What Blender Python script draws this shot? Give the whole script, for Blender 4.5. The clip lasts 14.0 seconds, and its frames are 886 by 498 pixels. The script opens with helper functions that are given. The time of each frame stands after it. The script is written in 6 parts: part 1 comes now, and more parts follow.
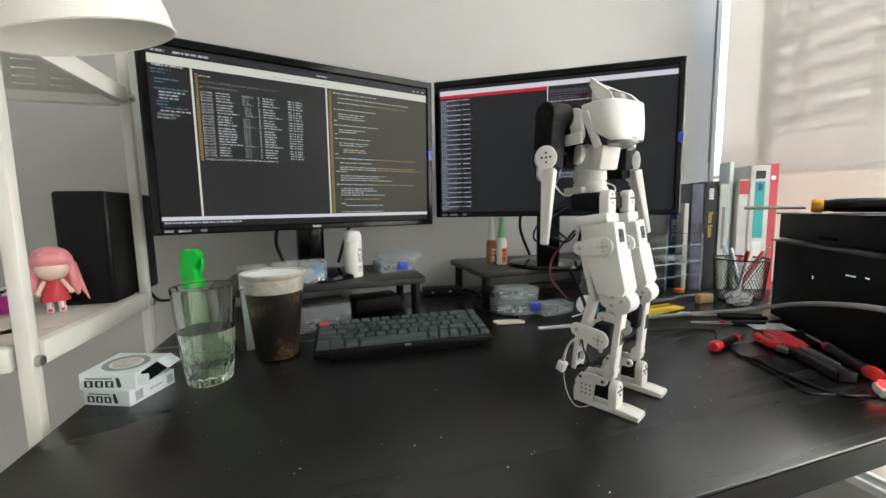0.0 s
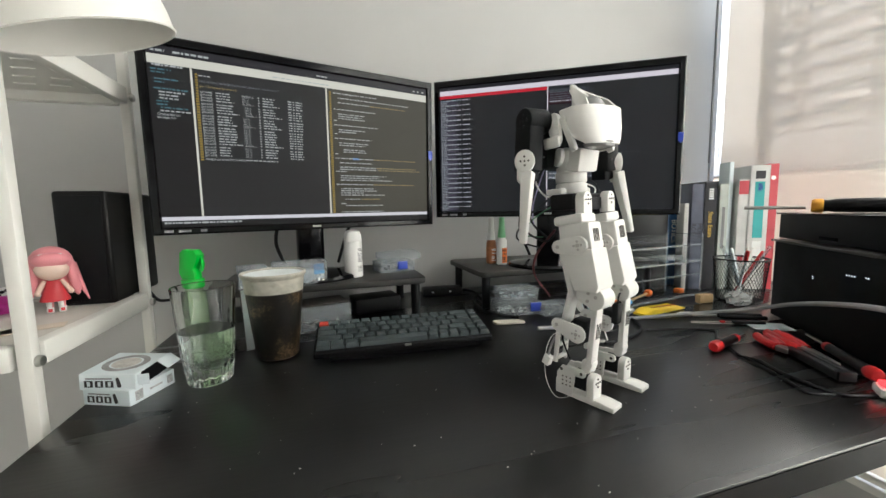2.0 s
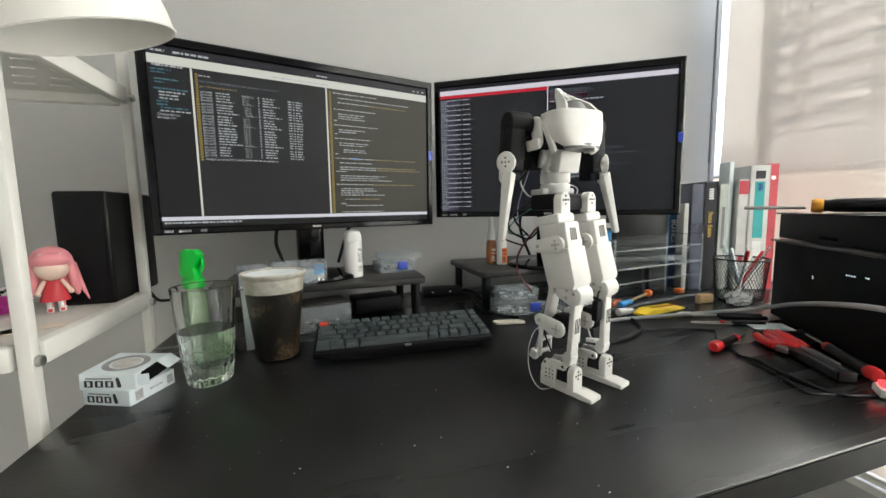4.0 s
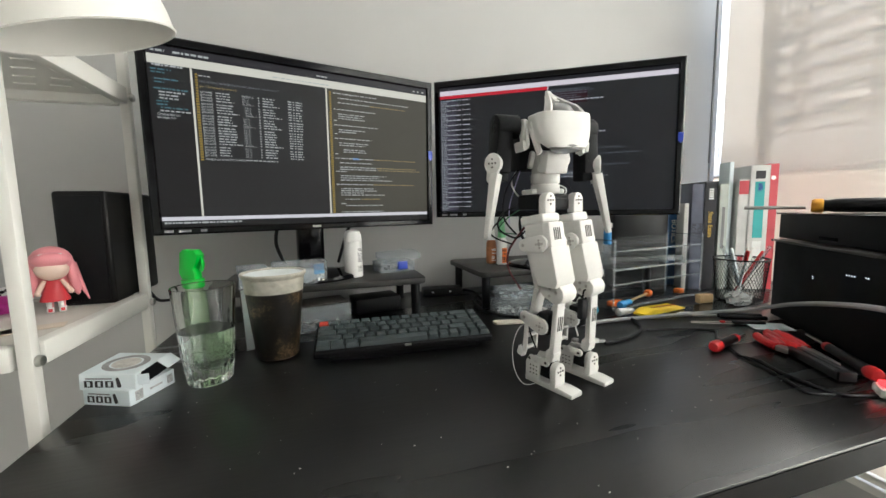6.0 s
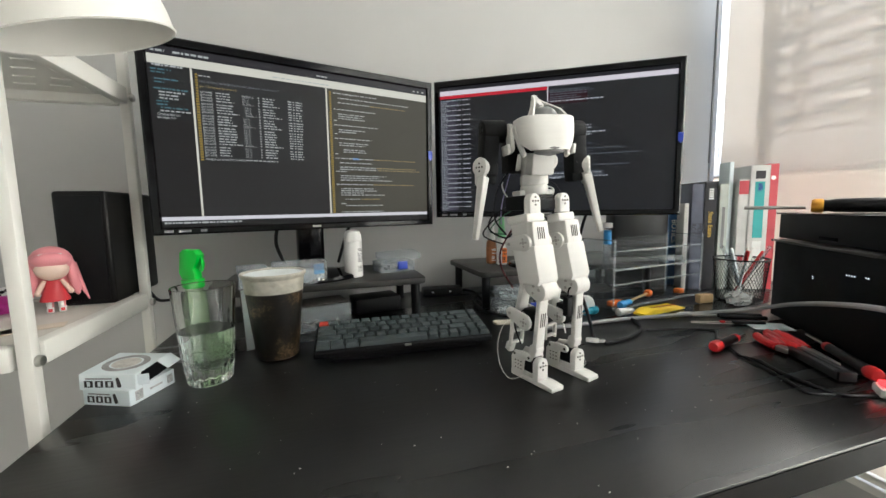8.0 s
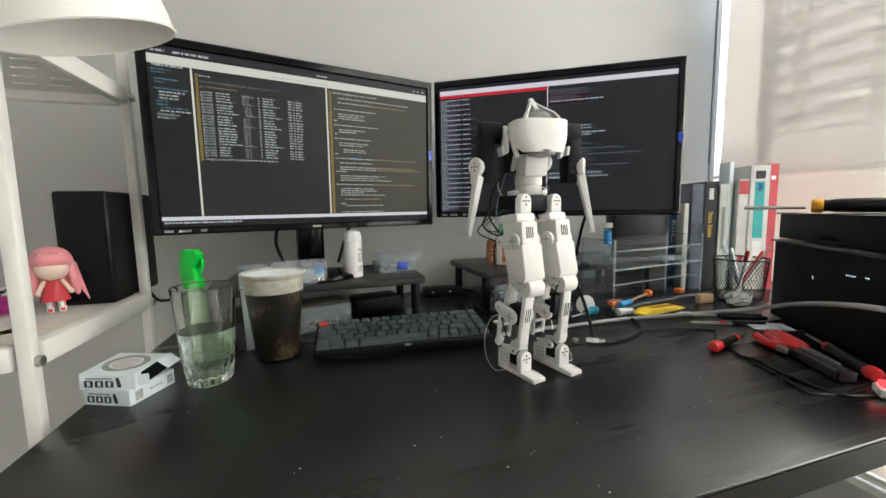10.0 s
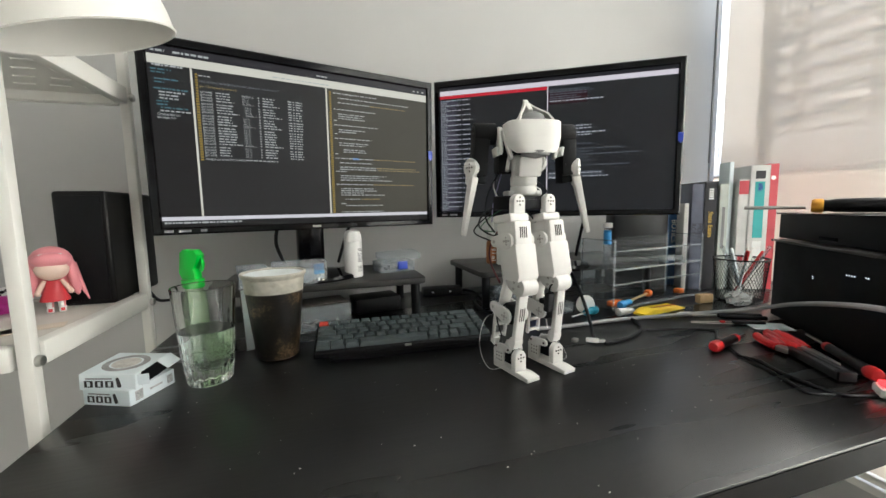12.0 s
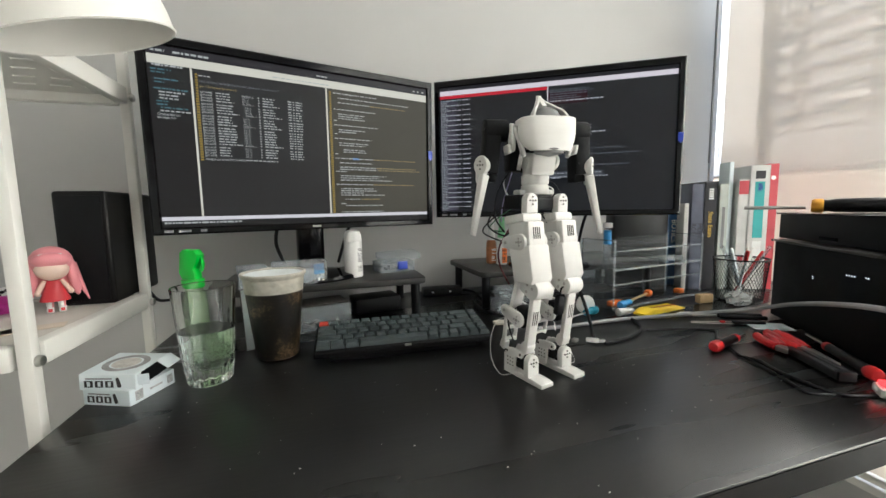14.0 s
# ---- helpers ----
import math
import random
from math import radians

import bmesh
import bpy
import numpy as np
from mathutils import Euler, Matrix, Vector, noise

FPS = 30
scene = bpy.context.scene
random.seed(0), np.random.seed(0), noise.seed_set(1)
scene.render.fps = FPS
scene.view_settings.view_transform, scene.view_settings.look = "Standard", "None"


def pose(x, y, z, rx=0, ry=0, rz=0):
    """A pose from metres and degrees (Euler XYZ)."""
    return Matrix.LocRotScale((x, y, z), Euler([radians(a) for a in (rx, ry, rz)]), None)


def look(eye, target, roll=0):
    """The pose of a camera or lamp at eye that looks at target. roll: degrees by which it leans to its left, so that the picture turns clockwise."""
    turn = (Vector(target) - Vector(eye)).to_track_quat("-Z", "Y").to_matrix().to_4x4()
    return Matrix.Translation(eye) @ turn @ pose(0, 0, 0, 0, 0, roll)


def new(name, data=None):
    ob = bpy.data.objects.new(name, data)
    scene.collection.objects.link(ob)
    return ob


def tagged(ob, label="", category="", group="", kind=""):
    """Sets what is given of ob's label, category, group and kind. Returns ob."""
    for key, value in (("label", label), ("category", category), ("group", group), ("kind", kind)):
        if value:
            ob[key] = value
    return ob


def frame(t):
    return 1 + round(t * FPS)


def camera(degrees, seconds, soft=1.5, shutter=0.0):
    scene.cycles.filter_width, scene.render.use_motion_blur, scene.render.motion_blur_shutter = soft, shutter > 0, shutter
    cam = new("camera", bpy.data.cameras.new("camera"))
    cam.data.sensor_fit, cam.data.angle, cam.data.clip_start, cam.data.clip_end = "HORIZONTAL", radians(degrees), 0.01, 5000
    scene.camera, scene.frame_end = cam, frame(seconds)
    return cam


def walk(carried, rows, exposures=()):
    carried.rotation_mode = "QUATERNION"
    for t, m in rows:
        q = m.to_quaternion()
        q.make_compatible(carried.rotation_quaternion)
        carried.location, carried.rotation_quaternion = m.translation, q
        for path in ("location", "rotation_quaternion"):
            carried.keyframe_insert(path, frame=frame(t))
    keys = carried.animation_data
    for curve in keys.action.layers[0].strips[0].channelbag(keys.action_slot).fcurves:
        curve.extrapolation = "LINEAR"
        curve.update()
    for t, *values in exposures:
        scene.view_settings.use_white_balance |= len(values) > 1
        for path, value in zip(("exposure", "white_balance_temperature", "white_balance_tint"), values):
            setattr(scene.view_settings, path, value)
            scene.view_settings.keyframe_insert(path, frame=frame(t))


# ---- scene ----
cam = camera(98.9, 14.0)
EYE = look((0.0, 0.0, 1.0), (0.2907, 0.951, 0.8943), -1.04)
walk(cam, [(0.0, EYE), (14.0, EYE)], [(0.0, 1.73, 5690, 4), (14.0, 1.73, 5690, 4)])

# ---- world and light ----
world = bpy.data.worlds.new("sky")
scene.world = world
world.use_nodes = True
sky = world.node_tree.nodes.new("ShaderNodeTexSky")
sky.sky_type, sky.sun_disc = "NISHITA", False
sky.sun_elevation, sky.sun_rotation = radians(52), radians(250)
sky.dust_density, sky.ozone_density = 6.0, 0.4
world.node_tree.links.new(sky.outputs[0], world.node_tree.nodes["Background"].inputs[0])
world.node_tree.nodes["Background"].inputs[1].default_value = 0.15
sun_data = bpy.data.lights.new("sun", "SUN")
sun_data.energy, sun_data.angle, sun_data.color = 2.7, radians(0.5), (1.0, 0.95, 0.88)
sun = new("sun", sun_data)
sun.matrix_world = look((-4.0, 1.5, 8.0), (0, 0, 0))
for lamp_name, width, height, power, place in (("window_daylight", 2.16, 2.0, 52, (1.402, -0.53, 1.32)), ("upper_window_daylight", 0.62, 0.62, 1.6, (1.5, 0.75, 2.09))):
    window_data = bpy.data.lights.new(lamp_name, "AREA")
    window_data.shape, window_data.size, window_data.size_y, window_data.energy = "RECTANGLE", width, height, power
    window_data.color = (1.0, 0.985, 0.965)
    window_lamp = new(lamp_name, window_data)
    window_lamp.matrix_world = look(place, (0.0, place[1], place[2]))


# ---- materials ----
def material(name, colour, rough=0.5, metal=0.0, var=0.12, scale=30.0, bump=0.0, bump_scale=200.0, spec=0.5, coat=0.0,
             alpha_mix=None, trans=0.0, ior=1.45, stretch=(1, 1, 1), rough_var=0.08, random_tint=0.0):
    m = bpy.data.materials.new(name)
    m.use_nodes = True
    nt = m.node_tree
    b = nt.nodes["Principled BSDF"]
    b.inputs["Roughness"].default_value, b.inputs["Metallic"].default_value = rough, metal
    b.inputs["Specular IOR Level"].default_value = spec
    b.inputs["Coat Weight"].default_value = coat
    b.inputs["Transmission Weight"].default_value, b.inputs["IOR"].default_value = trans, ior
    co = nt.nodes.new("ShaderNodeTexCoord")
    mp = nt.nodes.new("ShaderNodeMapping")
    mp.inputs["Scale"].default_value = stretch
    nt.links.new(co.outputs["Object"], mp.inputs["Vector"])
    n1 = nt.nodes.new("ShaderNodeTexNoise")
    n1.inputs["Scale"].default_value, n1.inputs["Detail"].default_value = scale, 6
    nt.links.new(mp.outputs[0], n1.inputs["Vector"])
    n2 = nt.nodes.new("ShaderNodeTexNoise")
    n2.inputs["Scale"].default_value, n2.inputs["Detail"].default_value = scale * 0.13, 3
    nt.links.new(mp.outputs[0], n2.inputs["Vector"])
    add = nt.nodes.new("ShaderNodeMath")
    add.operation = "ADD"
    nt.links.new(n1.outputs[0], add.inputs[0])
    nt.links.new(n2.outputs[0], add.inputs[1])
    ramp = nt.nodes.new("ShaderNodeMapRange")
    ramp.inputs["From Min"].default_value, ramp.inputs["From Max"].default_value = 0.6, 1.4
    ramp.inputs["To Min"].default_value, ramp.inputs["To Max"].default_value = 1 - var, 1 + var
    nt.links.new(add.outputs[0], ramp.inputs["Value"])
    mul = nt.nodes.new("ShaderNodeVectorMath")
    mul.operation = "SCALE"
    mul.inputs[0].default_value = colour
    nt.links.new(ramp.outputs[0], mul.inputs["Scale"])
    last = mul.outputs[0]
    if random_tint:
        info = nt.nodes.new("ShaderNodeObjectInfo")
        r2 = nt.nodes.new("ShaderNodeMapRange")
        r2.inputs["To Min"].default_value, r2.inputs["To Max"].default_value = 1 - random_tint, 1 + random_tint
        nt.links.new(info.outputs["Random"], r2.inputs["Value"])
        mul2 = nt.nodes.new("ShaderNodeVectorMath")
        mul2.operation = "SCALE"
        nt.links.new(last, mul2.inputs[0])
        nt.links.new(r2.outputs[0], mul2.inputs["Scale"])
        last = mul2.outputs[0]
    nt.links.new(last, b.inputs["Base Color"])
    rr = nt.nodes.new("ShaderNodeMapRange")
    rr.inputs["From Min"].default_value, rr.inputs["From Max"].default_value = 0.3, 0.7
    rr.inputs["To Min"].default_value, rr.inputs["To Max"].default_value = max(0, rough - rough_var), min(1, rough + rough_var)
    nt.links.new(n2.outputs[0], rr.inputs["Value"])
    nt.links.new(rr.outputs[0], b.inputs["Roughness"])
    if bump:
        n3 = nt.nodes.new("ShaderNodeTexNoise")
        n3.inputs["Scale"].default_value, n3.inputs["Detail"].default_value = bump_scale, 4
        nt.links.new(mp.outputs[0], n3.inputs["Vector"])
        bp = nt.nodes.new("ShaderNodeBump")
        bp.inputs["Strength"].default_value, bp.inputs["Distance"].default_value = bump, 0.001
        nt.links.new(n3.outputs[0], bp.inputs["Height"])
        nt.links.new(bp.outputs[0], b.inputs["Normal"])
    if alpha_mix is not None:
        out = nt.nodes["Material Output"]
        tr = nt.nodes.new("ShaderNodeBsdfTransparent")
        tr.inputs[0].default_value = alpha_mix[1]
        mx = nt.nodes.new("ShaderNodeMixShader")
        mx.inputs[0].default_value = alpha_mix[0]
        nt.links.new(b.outputs[0], mx.inputs[1])
        nt.links.new(tr.outputs[0], mx.inputs[2])
        nt.links.new(mx.outputs[0], out.inputs[0])
    return m


def glow(name, colour, strength, rough=0.25, spec=0.1):
    m = bpy.data.materials.new(name)
    m.use_nodes = True
    b = m.node_tree.nodes["Principled BSDF"]
    b.inputs["Base Color"].default_value = (0.012, 0.012, 0.014, 1)
    b.inputs["Roughness"].default_value = rough
    b.inputs["Specular IOR Level"].default_value = spec
    b.inputs["Emission Color"].default_value = (*colour, 1)
    b.inputs["Emission Strength"].default_value = strength * 0.23
    return m


# Seen walls are toned down; the unseen ones stay whiter to bounce light.
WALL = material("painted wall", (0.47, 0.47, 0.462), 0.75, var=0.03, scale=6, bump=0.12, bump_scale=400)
BOUNCE_WALL = material("white painted wall", (0.82, 0.82, 0.81), 0.75, var=0.03, scale=6)
CEIL = material("ceiling paint", (0.86, 0.86, 0.85), 0.8, var=0.02, scale=4)
FLOOR = material("pale floor boards", (0.62, 0.6, 0.56), 0.45, var=0.15, scale=12, stretch=(1, 8, 1))
DESK = material("black wood laminate", (0.0045, 0.0042, 0.004), 0.28, var=0.35, scale=60, bump=0.16, bump_scale=160, stretch=(0.12, 1, 1), spec=0.78, rough_var=0.05)
RISER = material("dark grey stained board", (0.032, 0.031, 0.03), 0.5, var=0.25, scale=60, bump=0.3, bump_scale=140, stretch=(0.15, 1, 1))
BLACK = material("black plastic", (0.007, 0.007, 0.008), 0.42, var=0.15, scale=40, spec=0.3)
MATTE = material("matte black plastic", (0.006, 0.006, 0.007), 0.55, var=0.2, scale=80, spec=0.2, bump=0.25, bump_scale=900)
GLOSS = material("glossy black plastic", (0.004, 0.004, 0.005), 0.12, var=0.1, scale=20, spec=0.3, rough_var=0.03)
PRINT = material("white printed plastic", (0.66, 0.652, 0.628), 0.5, var=0.035, scale=50, bump=0.22, bump_scale=1000, stretch=(0.2, 0.2, 3))
# Solid pieces in this dark colour imitate the shade inside holes and slots.
HOLE = material("hole and slot shade", (0.05, 0.045, 0.04), 0.7)
SCREW = material("steel screw", (0.42, 0.41, 0.39), 0.35, 0.9)
WHITE_METAL = material("white powder-coated steel", (0.74, 0.73, 0.69), 0.38, var=0.03, scale=20)
SHELF_BOARD = material("worn white shelf board", (0.62, 0.59, 0.54), 0.5, var=0.12, scale=14)
CLEAR = material("clear acrylic", (0.9, 0.93, 0.94), 0.08, var=0.02, scale=10, alpha_mix=(0.965, (0.955, 0.965, 0.975, 1)))
EDGE = material("acrylic edge", (0.75, 0.8, 0.82), 0.15, var=0.05, scale=60, alpha_mix=(0.72, (0.9, 0.93, 0.95, 1)))
CLOUDY = material("cloudy clear plastic", (0.6, 0.63, 0.65), 0.18, var=0.06, scale=40, alpha_mix=(0.76, (0.9, 0.92, 0.94, 1)))
GLASS = material("drinking glass", (0.97, 0.99, 0.98), 0.02, var=0.01, scale=10, trans=1.0, ior=1.45, rough_var=0.01)
WATER = material("water", (0.975, 0.99, 0.98), 0.0, var=0.01, scale=10, trans=1.0, ior=1.33, rough_var=0.0)
GREEN = material("translucent green plastic", (0.02, 0.45, 0.03), 0.3, var=0.06, scale=30)
GREEN_CLEAR = material("clear green bottle", (0.45, 0.75, 0.32), 0.1, var=0.05, scale=20, alpha_mix=(0.86, (0.88, 0.97, 0.84, 1)))
PAPER = material("white card", (0.7, 0.77, 0.8), 0.6, var=0.03, scale=40)
INK = material("black print", (0.03, 0.028, 0.032), 0.6)
WHITE_INK = material("white print", (0.75, 0.75, 0.74), 0.6)
DIM_INK = material("grey print", (0.22, 0.22, 0.23), 0.5)
MILK = material("white plastic", (0.76, 0.76, 0.74), 0.35, var=0.03, scale=30)
KEYCAP = material("dark grey keycap", (0.055, 0.068, 0.072), 0.5, var=0.1, scale=120, random_tint=0.1)
RED = material("red plastic", (0.55, 0.02, 0.022), 0.4, var=0.12, scale=40)
RED_KEY = material("orange red keycap", (0.65, 0.06, 0.03), 0.5)
BLUE = material("blue plastic", (0.03, 0.06, 0.42), 0.4)
ORANGE = material("orange plastic", (0.85, 0.2, 0.03), 0.45)
YELLOW = material("yellow film", (0.85, 0.62, 0.02), 0.35, var=0.1, scale=60)
CYAN = material("blue tube label", (0.05, 0.28, 0.62), 0.45)
STEEL = material("brushed steel", (0.5, 0.49, 0.47), 0.32, 1.0, var=0.12, scale=90)
CABLE_GREY = material("grey cable sheath", (0.3, 0.3, 0.31), 0.45)
CABLE_RED = material("dark red wire", (0.1, 0.015, 0.02), 0.45)
WIRE_WHITE = material("white wire", (0.72, 0.71, 0.7), 0.4)
WIRE_VIOLET = material("pale violet wire", (0.35, 0.3, 0.5), 0.4)
WIRE_GREEN = material("dark green wire", (0.03, 0.13, 0.05), 0.4)
CARD = material("kraft card", (0.48, 0.34, 0.18), 0.7)


# ---- mesh helpers ----
def put(bm, verts, m):
    bmesh.ops.transform(bm, matrix=m, verts=verts)


def box(bm, sx, sy, sz, m=Matrix(), bevel=0.0, seg=2):
    vs = bmesh.ops.create_cube(bm, size=1.0)["verts"]
    bmesh.ops.scale(bm, vec=(sx, sy, sz), verts=vs)
    put(bm, vs, m)
    if bevel:
        es = list({e for v in vs for e in v.link_edges})
        bmesh.ops.bevel(bm, geom=es, offset=bevel, segments=seg, affect="EDGES", profile=0.5)
    return bm


def tube(bm, r1, r2, h, m=Matrix(), n=24, bevel=0.0):
    vs = bmesh.ops.create_cone(bm, cap_ends=True, segments=n, radius1=r1, radius2=r2, depth=h)["verts"]
    put(bm, vs, m)
    if bevel:
        caps = [f for f in {f for v in vs for f in v.link_faces} if len(f.verts) > 4]
        bmesh.ops.bevel(bm, geom=list({e for f in caps for e in f.edges}), offset=bevel, segments=2, affect="EDGES", profile=0.5)
    return bm


def prism(bm, outline, y0, y1, m=Matrix(), bevel=0.0):
    """An outline in x, z extruded along y."""
    a = [bm.verts.new((x, y0, z)) for x, z in outline]
    b = [bm.verts.new((x, y1, z)) for x, z in outline]
    n = len(a)
    fs = [bm.faces.new(a), bm.faces.new(b[::-1])]
    fs += [bm.faces.new((a[(i + 1) % n], a[i], b[i], b[(i + 1) % n])) for i in range(n)]
    bmesh.ops.recalc_face_normals(bm, faces=fs)
    put(bm, a + b, m)
    if bevel:
        bmesh.ops.bevel(bm, geom=list({e for f in fs[:2] for e in f.edges}), offset=bevel, segments=2, affect="EDGES", profile=0.5)
    return bm


def lathe(bm, profile, m=Matrix(), n=40, flute=None, loop=False):
    """A profile of (radius, height) turned about z, closed on itself with loop; flute(angle, height) scales the radius."""
    rings = []
    for r, z in profile:
        rings.append([bm.verts.new(m @ Vector((r * (flute(i * math.tau / n, z) if flute else 1) * math.cos(i * math.tau / n),
                                               r * (flute(i * math.tau / n, z) if flute else 1) * math.sin(i * math.tau / n), z))) for i in range(n)])
    fs = []
    for a, b in zip(rings, rings[1:] + ([rings[0]] if loop else [])):
        for i in range(n):
            fs.append(bm.faces.new((a[i], a[(i + 1) % n], b[(i + 1) % n], b[i])))
    if profile[0][0] > 1e-6 and not loop:
        fs.append(bm.faces.new(rings[0][::-1]))
    if profile[-1][0] > 1e-6 and not loop:
        fs.append(bm.faces.new(rings[-1]))
    bmesh.ops.remove_doubles(bm, verts=[v for r in (rings[0], rings[-1]) for v in r], dist=1e-6)
    return bm


def cord(bm, points, r, n=8, steps=10):
    """A round cord through the points, smoothed."""
    ps = [Vector(p) for p in points]
    path = []
    for i in range(len(ps) - 1):
        p0, p1, p2, p3 = ps[max(i - 1, 0)], ps[i], ps[i + 1], ps[min(i + 2, len(ps) - 1)]
        for k in range(steps):
            t = k / steps
            path.append(0.5 * (2 * p1 + (p2 - p0) * t + (2 * p0 - 5 * p1 + 4 * p2 - p3) * t * t + (3 * p1 - p0 - 3 * p2 + p3) * t ** 3))
    path.append(ps[-1])
    rings, side = [], None
    for i, p in enumerate(path):
        d = (path[min(i + 1, len(path) - 1)] - path[max(i - 1, 0)]).normalized()
        if side is None:
            side = d.orthogonal().normalized()
        side = (side - d * side.dot(d)).normalized()
        up = d.cross(side)
        rings.append([bm.verts.new(p + r * (math.cos(a) * side + math.sin(a) * up)) for a in (k * math.tau / n for k in range(n))])
    for a, b in zip(rings, rings[1:]):
        for i in range(n):
            bm.faces.new((a[i], a[(i + 1) % n], b[(i + 1) % n], b[i]))
    bm.faces.new(rings[0][::-1]), bm.faces.new(rings[-1])
    return bm


def bar(bm, x0, x1, z0, z1, y=0.0):
    """A flat upright strip facing -y."""
    vs = [bm.verts.new(v) for v in ((x0, y, z0), (x1, y, z0), (x1, y, z1), (x0, y, z1))]
    bm.faces.new(vs)
    return bm


def part(name, bm, mat, parent=None, label="", smooth=True, m=None):
    bmesh.ops.recalc_face_normals(bm, faces=bm.faces)
    me = bpy.data.meshes.new(name)
    bm.to_mesh(me)
    bm.free()
    me.materials.append(mat)
    if smooth:
        me.polygons.foreach_set("use_smooth", [True] * len(me.polygons))
        me.set_sharp_from_angle(angle=radians(35))
    ob = new(name, me)
    ob.parent = parent
    if m is not None:
        ob.matrix_basis = m
    if label:
        ob["label"] = label
    if name.endswith(("_screw", "_hole", "vent_slot", "printed_mark", "printed_label")):
        ob["kind"] = "stuff"
    return ob


def thing(name, m, label, category, group=""):
    ob = new(name)
    ob.empty_display_size = 0.02
    ob.matrix_basis = m
    return tagged(ob, label, category, group)


def setting(ob, label, category):
    return tagged(ob, label, category, "", "structure")


def word(text, size, mat, parent, m, name="lettering"):
    cu = bpy.data.curves.new(name, "FONT")
    cu.body, cu.size, cu.extrude, cu.align_x, cu.align_y = text, size, 0.0002, "CENTER", "CENTER"
    tmp = bpy.data.objects.new(name, cu)
    me = bpy.data.meshes.new_from_object(tmp)
    bpy.data.objects.remove(tmp)
    me.materials.clear()
    me.materials.append(mat)
    ob = new(name, me)
    ob.parent, ob.matrix_basis = parent, m
    return ob


def B():
    return bmesh.new()


T = Matrix.Translation
DESK_Z = 0.75
RISER_Z = 0.845
WALL_V, WALL_U = 1.12, 1.42


# ---- room ----
def room():
    setting(part("floor", box(B(), 3.6, 4.2, 0.1, pose(-0.23, -0.78, -0.05)), FLOOR), "pale wooden floor under the desk", "floor")
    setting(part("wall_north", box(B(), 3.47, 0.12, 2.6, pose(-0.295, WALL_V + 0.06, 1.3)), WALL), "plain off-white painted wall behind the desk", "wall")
    setting(part("wall_west", box(B(), 0.12, 4.2, 2.6, pose(-2.09, -0.84, 1.3)), BOUNCE_WALL), "unseen side wall, kept white to bounce light", "wall")
    setting(part("wall_south", box(B(), 3.6, 0.12, 2.6, pose(-0.23, -2.94, 1.3)), BOUNCE_WALL), "unseen wall closing the room, kept white to bounce light", "wall")
    setting(part("ceiling", box(B(), 3.8, 4.4, 0.1, pose(-0.23, -0.84, 2.65)), CEIL), "plain white ceiling", "ceiling")
    b = B()
    sill, head, v0, v1 = 0.205, 2.42, -2.2, 1.114
    t = 0.02
    u = WALL_U + t / 2
    box(b, t, 4.06, sill, pose(u, -0.91, sill / 2))
    box(b, t, 4.06, 2.6 - head, pose(u, -0.91, (2.6 + head) / 2))
    box(b, t, v0 + 2.94, head - sill, pose(u, (v0 - 2.94) / 2, (sill + head) / 2))
    box(b, t, 1.12 - v1, head - sill, pose(u, (v1 + 1.12) / 2, (sill + head) / 2))
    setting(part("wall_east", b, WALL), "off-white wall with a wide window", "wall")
    win = new("window_1")
    win.matrix_basis = pose(u, 0, 0)
    setting(win, "wide aluminium framed window behind a roller blind", "window")
    for y in (0.93, 0.1, -0.75, -1.6):
        part("mullion", box(B(), 0.03, 0.03, head - sill, pose(0, y, (sill + head) / 2), 0.004), WHITE_METAL, win)
    part("window_sill", box(B(), 0.08, v1 - v0, 0.025, pose(-0.01, (v0 + v1) / 2, sill + 0.0135), 0.004), WHITE_METAL, win)


